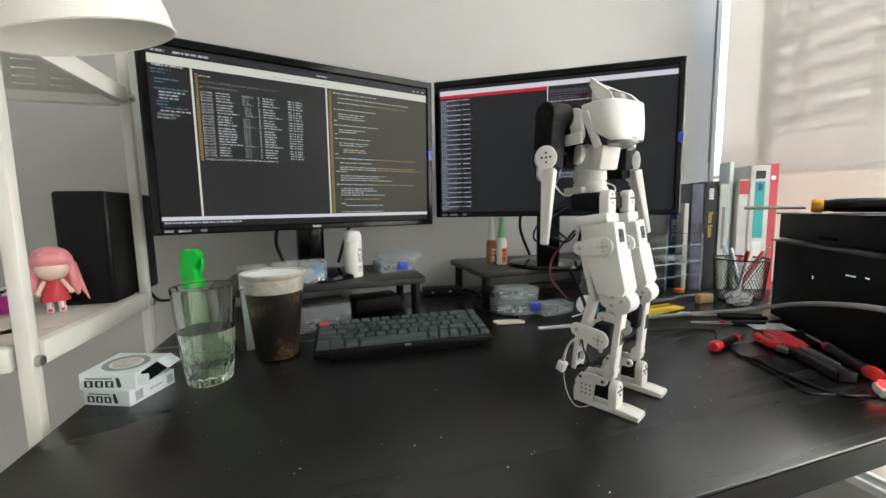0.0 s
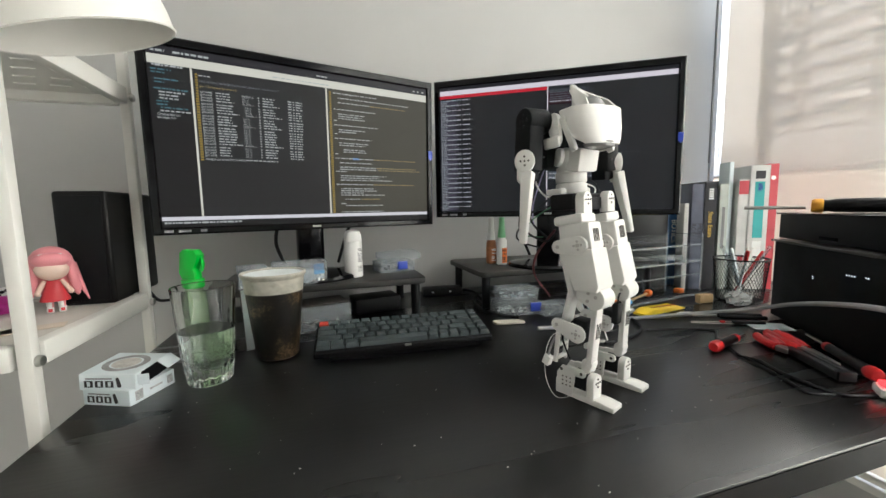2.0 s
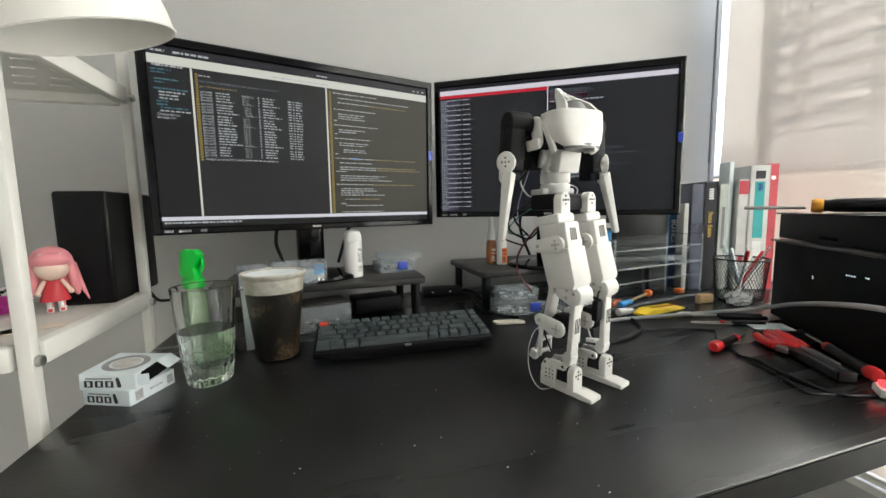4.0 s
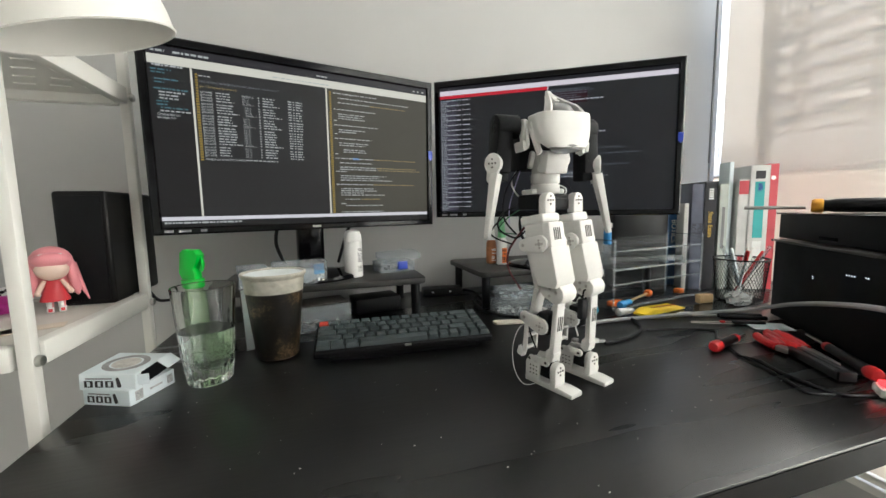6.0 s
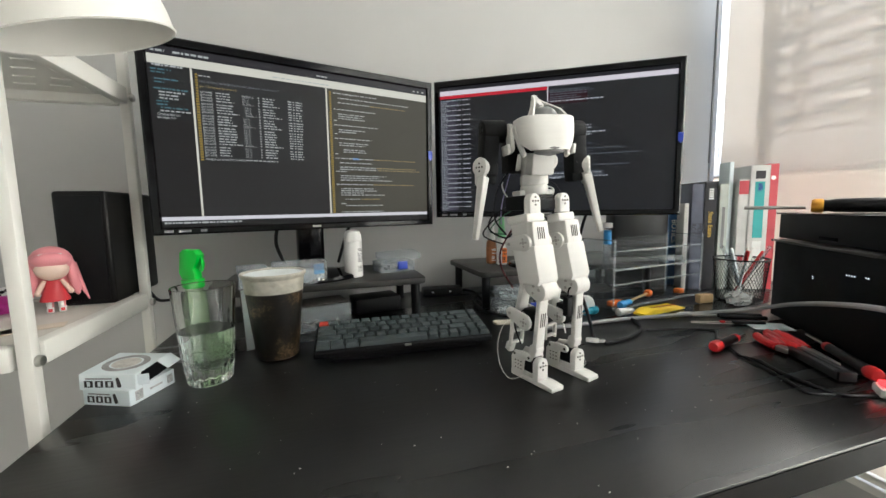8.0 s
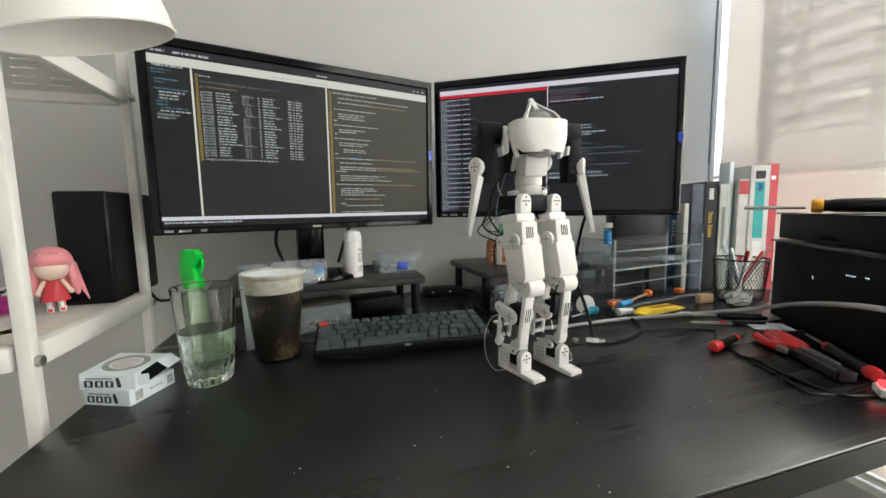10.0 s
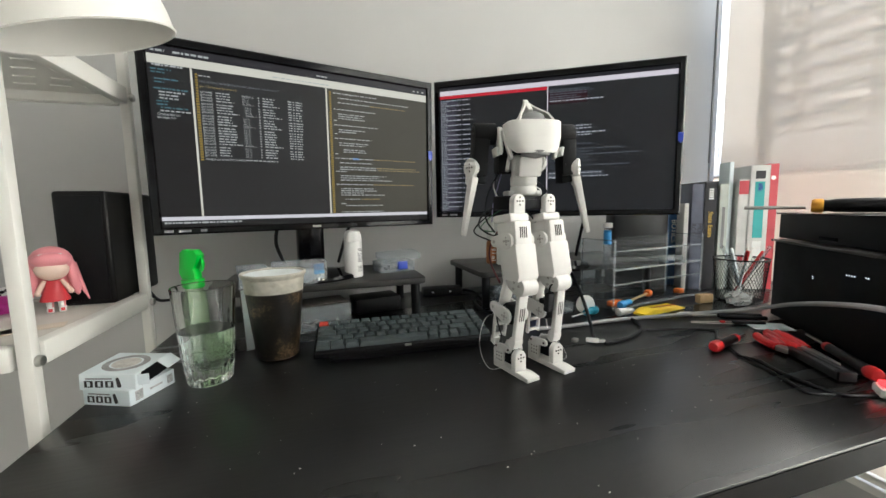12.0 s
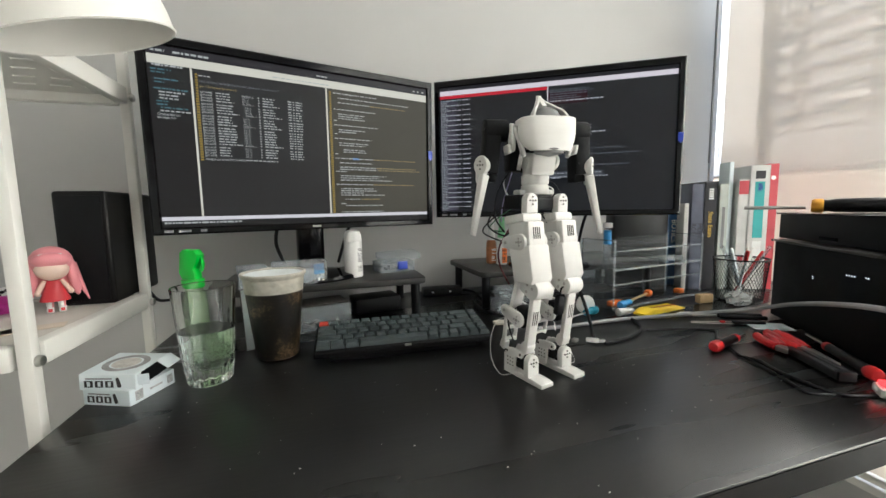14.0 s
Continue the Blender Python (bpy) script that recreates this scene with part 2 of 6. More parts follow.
def outside():
    par = thing("balcony_parapet", pose(2.5, -2.0, 0), "warm rendered balcony parapet with a pale grey coping", "parapet")
    part("parapet_wall", box(B(), 0.15, 12.0, 2.6, pose(0, 0, 1.17 - 1.3), 0.01), material("warm render", (0.7, 0.6, 0.5), 0.8, var=0.1, scale=3), par)
    part("coping", box(B(), 0.18, 12.0, 0.19, pose(0, 0, 1.266), 0.012), material("grey coping", (0.5, 0.5, 0.51), 0.7, var=0.08, scale=5), par)
    th = thing("apartment_building", pose(72, 13.5, -41), "pale apartment block seen through the blind", "building")
    part("wall", box(B(), 12, 70, 90, pose(6, 0, 45)), material("facade render", (0.17, 0.16, 0.15), 0.8, var=0.1, scale=0.3), th)
    pane, slab = material("facade glass", (0.85, 0.88, 0.9), 0.3, var=0.1, scale=0.2, random_tint=0.15), material("slab edge", (0.13, 0.125, 0.12), 0.8, var=0.1, scale=0.5)
    glass_mesh, slab_mesh, bars_mesh = None, None, None
    dark = material("window bars", (0.1, 0.1, 0.1), 0.6)
    for k in range(20):
        z = 28 + k * 3.1
        ob = part("floor_slab", box(B(), 0.7, 69.4, 0.45, pose(0, 0, 0)), slab, th, m=T((-0.5, 0, z))) if slab_mesh is None else new("floor_slab", slab_mesh)
        slab_mesh = ob.data
        ob.parent, ob.matrix_basis = th, T((-0.5, 0, z))
        for i in range(14):
            ob = part("window", box(B(), 0.12, 3.3, 2.0, Matrix(), 0.05), pane, th) if glass_mesh is None else new("window", glass_mesh)
            glass_mesh = ob.data
            ob.parent, ob.matrix_basis = th, T((-0.05, -32 + i * 4.9 + (0.5 if i % 3 else -0.6), z + 1.6))
            if bars_mesh is None:
                b = box(B(), 0.06, 2.7, 0.1, pose(-0.1, 0, 0.25))
                for q in (-0.68, 0, 0.68):
                    box(b, 0.06, 0.11, 1.9, pose(-0.1, q, 0))
                bars = part("frame", b, dark, ob)
                bars_mesh = bars.data
            else:
                bars = new("frame", bars_mesh)
                bars.parent = ob


def sky_glow_panel():
    """Glowing panel added past the apartment block to whiten the gap beside the blind."""
    haze = bpy.data.materials.new("sky panel glow")
    haze.use_nodes = True
    p = haze.node_tree.nodes["Principled BSDF"]
    p.inputs["Base Color"].default_value = (0.6, 0.6, 0.6, 1)
    p.inputs["Emission Color"].default_value = (1.0, 0.965, 0.92, 1)
    p.inputs["Emission Strength"].default_value = 0.3
    setting(part("backdrop", box(B(), 0.5, 150, 150, pose(120, 100, 20)), haze), "glowing panel added as bright sky past the apartment block", "sky")


def roller_blind():
    th = thing("roller_blind", pose(WALL_U - 0.04, 1.03, 2.5), "pale cream translucent roller blind pulled down over the window", "blind")
    m = material("screen fabric", (0.8, 0.76, 0.69), 0.8, var=0.05, scale=8, bump=0.1, bump_scale=900)
    nt = m.node_tree
    out, b = nt.nodes["Material Output"], nt.nodes["Principled BSDF"]
    tl, tr = nt.nodes.new("ShaderNodeBsdfTranslucent"), nt.nodes.new("ShaderNodeBsdfTransparent")
    tl.inputs[0].default_value = (0.8, 0.765, 0.71, 1)
    tr.inputs[0].default_value = (0.98, 0.93, 0.87, 1)
    m1, m2 = nt.nodes.new("ShaderNodeMixShader"), nt.nodes.new("ShaderNodeMixShader")
    m1.inputs[0].default_value, m2.inputs[0].default_value = 0.5, 0.33
    nt.links.new(b.outputs[0], m1.inputs[1])
    nt.links.new(tl.outputs[0], m1.inputs[2])
    nt.links.new(m1.outputs[0], m2.inputs[1])
    nt.links.new(tr.outputs[0], m2.inputs[2])
    nt.links.new(m2.outputs[0], out.inputs[0])
    part("fabric", box(B(), 0.0006, 3.212, 2.232, pose(0, -1.594, -1.116)), m, th)
    part("roller", tube(B(), 0.022, 0.022, 3.2, pose(0, -1.6, 0.0, 90)), WHITE_METAL, th)
    part("bottom_rail", box(B(), 0.012, 3.2, 0.022, pose(0, -1.6, -2.249), 0.003), WHITE_METAL, th)
    for k, (du, dv) in enumerate(((-0.02, 0.044), (-0.02, 0.0085))):
        b = B()
        for i in range(215):
            vs = bmesh.ops.create_icosphere(b, subdivisions=1, radius=0.0024)["verts"]
            put(b, vs, pose(du, dv, -0.02 - i * 0.0062))
        part("bead_chain", b, (MATTE, DIM_INK)[k], th, "grey beaded pull chain")


def desk():
    u0, u1, v0, v1 = -0.318, 1.36, 0.226, 1.11
    th = thing("desk", pose((u0 + u1) / 2, (v0 + v1) / 2, 0), "large black wood-grain desk with dust and scratches", "desk")
    part("desktop", box(B(), u1 - u0, v1 - v0, 0.034, pose(0, 0, DESK_Z - 0.017), 0.0008), DESK, th)
    # Thin dark strip added over the front edge, standing in for its shade.
    part("edge_band", box(B(), u1 - u0 - 0.004, 0.0012, 0.029, pose(0, (v0 - v1) / 2 - 0.0008, DESK_Z - 0.0175)), material("front edge shade", (0.004, 0.0038, 0.0036), 0.6, var=0.3, scale=60, spec=0.15), th)
    for x in (-1, 1):
        for y in (-1, 1):
            part("leg", box(B(), 0.05, 0.05, 0.714, pose(x * 0.78, y * 0.38, 0.358), 0.003), BLACK, th)


def riser(u0, u1, v0, v1, lab):
    th = thing("monitor_riser", pose((u0 + u1) / 2, (v0 + v1) / 2, DESK_Z), lab, "monitor stand", "monitor risers on the desk")
    w, d = u1 - u0, v1 - v0
    b = box(B(), w, d, 0.014, Matrix())
    bmesh.ops.bevel(b, geom=[e for e in b.edges if abs(e.verts[0].co.z - e.verts[1].co.z) > 0.01], offset=0.02, segments=5, affect="EDGES", profile=0.5)
    bmesh.ops.bevel(b, geom=[e for e in b.edges if abs(e.verts[0].co.z - e.verts[1].co.z) < 0.001 and len(e.link_faces) == 2 and e.calc_face_angle(0) > 1], offset=0.003, segments=2, affect="EDGES", profile=0.5)
    part("top_board", b, RISER, th, m=T((0, 0, 0.088)))
    for x in (-1, 1):
        for y in (-1, 1):
            part("leg", tube(B(), 0.0105, 0.0105, 0.081, pose(x * (w / 2 - 0.022), y * (d / 2 - 0.03), 0.0405), 20, 0.001), BLACK, th)
    return th


# ---- monitors ----
def code_line(b, rnd, x, z, length, height, y):
    """Broken strips of unreadable code from x on."""
    end = x + length
    while x < end:
        w = rnd.uniform(0.002, 0.011)
        bar(b, x, min(x + w, end), z - height * rnd.uniform(0.8, 1.0), z, y)
        x += w + rnd.uniform(0.001, 0.0026)


def screen_text(body, size, x, z, mat, panel, y):
    """Readable words on a screen, starting at x."""
    ob = word(body, size, mat, panel, pose(0, y, z, 90), "screen_text")
    ob.location.x = x - min(v.co.x for v in ob.data.vertices)
    return ob


def code_screen(panel, x0, x1, z0, z1, y, rnd):
    """An editor with a file list, a table of parameters and a second file."""
    cream, text = glow("lit cream", (1.0, 0.9, 0.72), 0.82), glow("lit text", (0.85, 0.82, 0.75), 0.62)
    white, grey, teal = glow("lit white", (1, 0.9, 0.88), 0.85), glow("lit grey", (0.6, 0.6, 0.62), 0.35), glow("lit teal", (0.25, 0.5, 0.55), 0.4)
    yellow, gold = glow("lit yellow", (0.75, 0.5, 0.1), 0.5), glow("lit gold", (0.8, 0.6, 0.25), 0.5)
    top, low = 0.300, 0.0335
    part("middle_pane", bar(B(), -0.2085, 0.0288, low, top, y + 0.0003), glow("lit grey brown", (0.026, 0.023, 0.02), 1.0, 0.3), panel)
    part("right_pane", bar(B(), 0.0328, x1, low, top, y + 0.0003), glow("lit olive", (0.062, 0.052, 0.032), 1.0, 0.3), panel)
    part("menu_bar", bar(B(), x0, x1, 0.3165, z1, y), glow("lit dark bar", (0.04, 0.034, 0.036), 0.7), panel)
    part("tab_bar", bar(B(), x0, x1, 0.3005, 0.316, y), cream, panel)
    part("status_bar", bar(B(), x0, x1, 0.026, 0.033, y), white, panel)
    part("divider", bar(B(), -0.2125, -0.209, low, top, y), cream, panel)
    part("divider", bar(B(), 0.0292, 0.0325, low, top, y), cream, panel)
    b = B()
    for k, (indent, length) in enumerate(((0, 0.03), (0, 0.02), (0, 0), (0.004, 0.035), (0.004, 0.014), (0, 0), (0.002, 0.05), (0, 0), (0, 0), (0, 0), (0.004, 0.018), (0.004, 0.016), (0.01, 0.04))):
        if length:
            code_line(b, rnd, x0 + 0.004 + indent, 0.2925 - k * 0.0054, length, 0.0026, y)
    part("text_block", b, teal, panel)["kind"] = "stuff"
    b = B()
    code_line(b, rnd, x0 + 0.006, 0.3, 0.045, 0.0035, y - 0.0002)
    for k, length in ((7, 0.038), (8, 0.028), (9, 0.028), (13, 0.045)):
        code_line(b, rnd, x0 + 0.013, 0.2925 - k * 0.0054, length, 0.0026, y)
    code_line(b, rnd, x0 + 0.006, 0.3245, 0.02, 0.004, y - 0.0002)
    code_line(b, rnd, x0 + 0.038, 0.3245, 0.055, 0.004, y - 0.0002)
    code_line(b, rnd, 0.012, 0.3235, 0.022, 0.0035, y - 0.0002)
    for k in range(3):
        code_line(b, rnd, 0.238 + 0.012 * k, 0.3235, 0.005, 0.004, y - 0.0002)
    code_line(b, rnd, x0 + 0.003, 0.0235, 0.125, 0.0035, y - 0.0002)
    screen_text("CMakeLists.txt", 0.0056, x0 + 0.008, 0.2150, text, panel, y)
    screen_text("package.xml", 0.0056, x0 + 0.008, 0.2098, text, panel, y)
    screen_text("from dynamic_reconfigure.parameter_generator_catkin import *", 0.0052, -0.1995, 0.2800, grey, panel, y)
    screen_text("gen = ParameterGenerator()", 0.0052, -0.1995, 0.2712, gold, panel, y)
    code_line(b, rnd, -0.1995, 0.2905, 0.02, 0.0022, y)
    # four columns of parameters in groups
    line = 0.0049
    z = 0.2632
    call = screen_text("gen.add(", 0.0056, -0.199, z - 0.0014, text, panel, y).data
    whole, real = screen_text("int_t,", 0.0056, -0.131, z - 0.0014, text, panel, y).data, screen_text("double_t,", 0.0056, -0.131, z - 0.0014, text, panel, y).data
    for k, rows in enumerate((4, 4, 4, 7, 4)):
        for q in range(rows):
            last = q == rows - 1 and k < 4
            for mesh, x in ((call, -0.199), ((real if last else whole), -0.131 + (0.004 if k == 1 else 0))):
                ob = new("screen_text", mesh)
                ob.parent, ob.matrix_basis = panel, pose(x - min(v.co.x for v in mesh.vertices), y, z - 0.0014, 90)
            wide = (0.024, 0.030, 0.026, 0.032, 0.02)[k]
            code_line(b, rnd, -0.1745, z, rnd.uniform(wide - 0.004, wide) + (0.009 if last else 0), 0.0024, y)
            code_line(b, rnd, -0.1035, z, 0.003, 0.0024, y)
            code_line(b, rnd, -0.095, z, rnd.uniform(0.018, 0.025) + (0.012 if last else 0), 0.0024, y)
            code_line(b, rnd, -0.048, z, 0.007, 0.0024, y)
            code_line(b, rnd, -0.0385, z, 0.003, 0.0024, y)
            code_line(b, rnd, -0.033, z, rnd.uniform(0.01, 0.014), 0.0024, y)
            z -= line
        z -= 0.0016
    screen_text("exit(gen.generate(PACKAGE,", 0.0056, -0.199, z - 0.002, text, panel, y)
    code_line(b, rnd, -0.131, z - 0.0005, 0.06, 0.0024, y)
    code_line(b, rnd, x0 + 0.2, 0.3072, 0.11, 0.002, y - 0.0002)
    # second file
    lines = {0: (0, .5), 2: (1, .85), 4: (1, .8), 7: (0, .48), 9: (1, .3), 10: (1, .27), 11: (1, .3), 12: (0, .03), 14: (0, .5), 16: (1, .3), 17: (1, .2), 18: (0, .03), 20: (0, .42),
             22: (1, .34), 23: (1, .3), 25: (2, .24), 26: (2, .26), 27: (0, .03), 29: (0, .97), 31: (1, .38), 33: (1, .93), 34: (1, .98), 35: (0, .12), 37: (1, .55), 38: (1, .45), 39: (1, .62),
             41: (0, .95), 43: (1, .4), 44: (1, .42), 45: (1, .26), 46: (1, .52), 48: (2, .4), 50: (1, .06), 51: (2, .46), 54: (1, .5)}
    warm = B()
    for k, (indent, length) in lines.items():
        ln = length * 0.2
        x = 0.0455 + indent * 0.0095
        split = 0.45 if k in (4, 29, 33, 34, 41, 48) else 1.0
        code_line(b, rnd, x, 0.2935 - k * 0.00475, ln * split, 0.0023, y)
        if split < 1:
            code_line(warm, rnd, x + ln * split + 0.002, 0.2935 - k * 0.00475, ln * (1 - split), 0.0023, y)
    part("text_block", b, text, panel)["kind"] = "stuff"
    part("text_block", warm, gold, panel)["kind"] = "stuff"
    b = B()
    for x, n, z in ((-0.2065, 33, 0.2925), (0.0358, 55, 0.2945)):
        for i in range(n):
            bar(b, x + 0.0012 * (i < 9), x + 0.0052, z - 0.00475 * i - 0.0032, z - 0.00475 * i, y)
    part("number_column", b, yellow, panel)["kind"] = "stuff"
    part("selection", bar(B(), 0.084, 0.099, 0.1525, 0.1567, y - 0.0003), glow("lit blue", (0.35, 0.55, 0.9), 0.6), panel)


def terminal_screen(panel, x0, x1, z0, z1, y, rnd):
    """Two terminal windows, one full of short log lines."""
    pink, text, red = glow("lit pink white", (1, 0.86, 0.86), 0.85), glow("lit log text", (0.8, 0.78, 0.8), 0.6), glow("lit red", (0.9, 0.03, 0.05), 0.7)
    dim, violet = glow("lit dim text", (0.5, 0.52, 0.58), 0.25), glow("lit violet text", (0.42, 0.34, 0.46), 0.3)
    part("menu_bar", bar(B(), x0, x1, 0.3235, z1, y), glow("lit dark menu", (0.03, 0.026, 0.03), 0.7), panel)
    part("tab_bar", bar(B(), x0, x1, 0.3115, 0.323, y), pink, panel)
    part("alert_bar", bar(B(), x0, -0.0065, 0.3035, 0.3112, y), red, panel)
    part("divider", bar(B(), -0.0065, -0.0042, 0.018, 0.3112, y), pink, panel)
    part("shaded_pane", bar(B(), -0.004, 0.085, 0.268, 0.297, y + 0.0002), glow("lit dark red", (0.03, 0.006, 0.01), 1.0), panel)
    b, c = B(), B()
    z, k = 0.2995, 0
    while z > 0.018:
        x = x0 + 0.002
        while x < x0 + 0.016:
            w = rnd.uniform(0.0012, 0.004)
            bar(b, x, x + w, z - 0.0024, z, y)
            x += w + rnd.uniform(0.001, 0.003)
        code_line(c, rnd, x0 + 0.017, z, rnd.uniform(0.022, 0.03), 0.0022, y)
        if k % 3 == 0:
            code_line(b, rnd, x0 + 0.0185, z, 0.036, 0.0026, y - 0.0002)
            code_line(b, rnd, x0 + 0.059, z, 0.02, 0.0026, y - 0.0002)
        z -= 0.0041
        k += 1
    for x, z, ln in ((0.0, 0.2765, 0.12), (0.055, 0.2165, 0.04), (0.055, 0.210, 0.04), (0.03, 0.2005, 0.096), (0.03, 0.1945, 0.066), (-0.002, 0.0945, 0.03)):
        code_line(b, rnd, x, z, ln, 0.003, y)
    part("text_block", b, text, panel)["kind"] = "stuff"
    part("text_block", c, violet, panel)["kind"] = "stuff"
    b = B()
    for z, ln in ((0.3015, 0.09), (0.297, 0.1), (0.292, 0.085), (0.2865, 0.06), (0.282, 0.07), (0.1735, 0.1), (0.1615, 0.172), (0.155, 0.1), (0.1485, 0.2), (0.1415, 0.09), (0.134, 0.095), (0.1225, 0.18), (0.117, 0.02), (0.108, 0.125), (0.1005, 0.126)):
        code_line(b, rnd, 0.0, z, ln, 0.0024, y)
    part("text_block", b, dim, panel)["kind"] = "stuff"
    b = B()
    for z0_, ln in ((0.105, 0.12), (0.0965, 0.13)):
        code_line(b, rnd, 0.0, z0_, ln, 0.0024, y)
    bar(b, 0.131, 0.1335, 0.0935, 0.0975, y)
    part("prompt_line", b, text, panel)["kind"] = "stuff"


def monitor(m, which, lab):
    th = thing("monitor", m, lab, "monitor", "monitors on the risers")
    W, H, D = 0.579, 0.348, 0.045
    aw, ah, bot = 0.550, 0.318, 0.0135
    # bezel: a slim glossy frame, its inner lip sloping to the panel
    b = B()
    rings = []
    for hw, lo, hi, y in ((W / 2, 0.0, H, 0.022), (W / 2, 0.0, H, 0.003), (W / 2 - 0.003, 0.003, H - 0.003, 0.0), (aw / 2 + 0.002, bot - 0.002, bot + ah + 0.002, 0.0), (aw / 2, bot, bot + ah, 0.0045), (aw / 2, bot, bot + ah, 0.022)):
        rings.append([b.verts.new(v) for v in ((-hw, y, lo), (hw, y, lo), (hw, y, hi), (-hw, y, hi))])
    for r0, r1 in zip(rings, rings[1:] + rings[:1]):
        for i in range(4):
            b.faces.new((r0[i], r0[(i + 1) % 4], r1[(i + 1) % 4], r1[i]))
    part("bezel", b, GLOSS, th, "glossy black bezel")
    part("rear_case", box(B(), W * 0.96, D, H * 0.94, pose(0, 0.022 + D / 2, H / 2), 0.012), BLACK, th)
    tint = ((0.014, 0.012, 0.010), (0.004, 0.0046, 0.007))[which]
    sm = glow("screen glow %s" % ("warm", "cool")[which], tint, (1.15, 1.0)[which], 0.32, (0.07, 0.3)[which])
    panel = part("screen", box(B(), aw - 0.0006, 0.004, ah - 0.0006, pose(0, 0.0068, bot + ah / 2)), sm, th, "lit screen with code windows" if which == 0 else "lit screen with terminal windows")
    rnd = random.Random(5 + which)
    (code_screen, terminal_screen)[which](panel, -aw / 2 + 0.001, aw / 2 - 0.001, bot + 0.001, bot + ah - 0.001, 0.0044, rnd)
    b = B()
    for x0, x1 in ((-0.011, -0.007), (-0.0062, -0.0028), (-0.002, 0.0014), (0.0024, 0.0068)):
        bar(b, x0, x1, 0.0045, 0.0092, -0.0006)
    part("logo_plate", b, material("silver print", (0.5, 0.5, 0.5), 0.4), th, smooth=False)
    b = B()
    for x0, x1 in ((-0.272, -0.258), (-0.251, -0.231), (-0.216, -0.206)):
        bar(b, x0, x1, 0.0045, 0.009, -0.0006)
    part("printed_marks", b, DIM_INK, th, smooth=False)
    part("sticker", prism(B(), ((-0.0055, -0.006), (0.0, -0.013), (0.0055, -0.006), (0.0055, 0.011), (-0.0055, 0.011)), -0.0008, -0.0002, pose(W / 2 - 0.0065, 0, 0.172)), BLUE, th, "small blue shield sticker")
    # stand
    base_z = RISER_Z - m.translation.z
    part("stand_neck", box(B(), 0.06, 0.035, 0.16 - base_z, pose(0, 0.085, (0.16 + base_z) / 2 + 0.005), 0.008), GLOSS, th)
    part("stand_base", lathe(B(), ((0.001, 0.0), (0.108, 0.0), (0.11, 0.004), (0.105, 0.010), (0.03, 0.018), (0.001, 0.019)), pose(0, 0.05, base_z + 0.0005) @ Matrix.Diagonal((0.95, 0.75, 1, 1)), 48), GLOSS, th)
    part("power_cable", cord(B(), [(-0.06, 0.06, 0.05), (-0.075, 0.09, -0.03), (-0.05, 0.13, base_z + 0.02)], 0.004), BLACK, th)
    part("video_cable", cord(B(), [(0.11, 0.06, 0.05), (0.09, 0.09, -0.02), (0.075, 0.12, base_z + 0.02)], 0.004), BLACK, th)
    return th


def build_large():
    room()
    outside()
    sky_glow_panel()
    roller_blind()
    desk()
    riser(-0.23, 0.214, 0.826, 1.085, "dark wood-grain monitor riser on round black legs beneath one screen")
    riser(0.352, 0.9, 0.832, 1.095, "dark wood-grain monitor riser carrying glue bottles and a monitor base")
    monitor(pose(-0.0176, 0.8717, 0.9606, 1.4, 0, 14.23), 0, "black widescreen monitor showing a code editor")
    monitor(pose(0.527, 0.824, 0.9769, 0, 0, -31.96), 1, "black widescreen monitor showing terminal logs, with a blue sticker")


# ---- walking robot ----
HIP_Z, PIVOT_Z, THIGH, SHIN = 1.006, 0.783, 0.1223, 0.1029


def screws(b, spots, r=0.0016, depth=0.0012):
    """Screw heads facing +x at (x, y, z)."""
    for x, y, z in spots:
        tube(b, r, r, depth, pose(x, y, z, 0, 90), 10)


def round_top(w, h, n=10):
    """An outline with a half-round top, standing on z = 0."""
    r = w / 2
    return [(-r, 0), (r, 0)] + [(r * math.cos(a), h - r + r * math.sin(a)) for a in (i * math.pi / n for i in range(n + 1))]


def capsule(x0, z0, r0, x1, z1, r1, n=9):
    d = math.atan2(z1 - z0, x1 - x0)
    pts = [(x1 + r1 * math.cos(d + a), z1 + r1 * math.sin(d + a)) for a in (-math.pi / 2 + math.pi * i / n for i in range(n + 1))]
    return pts + [(x0 + r0 * math.cos(d + a), z0 + r0 * math.sin(d + a)) for a in (math.pi / 2 + math.pi * i / n for i in range(n + 1))]


FACE = pose(0, 0, 0, 0, 0, 90)  # turns an x, z outline to face forward


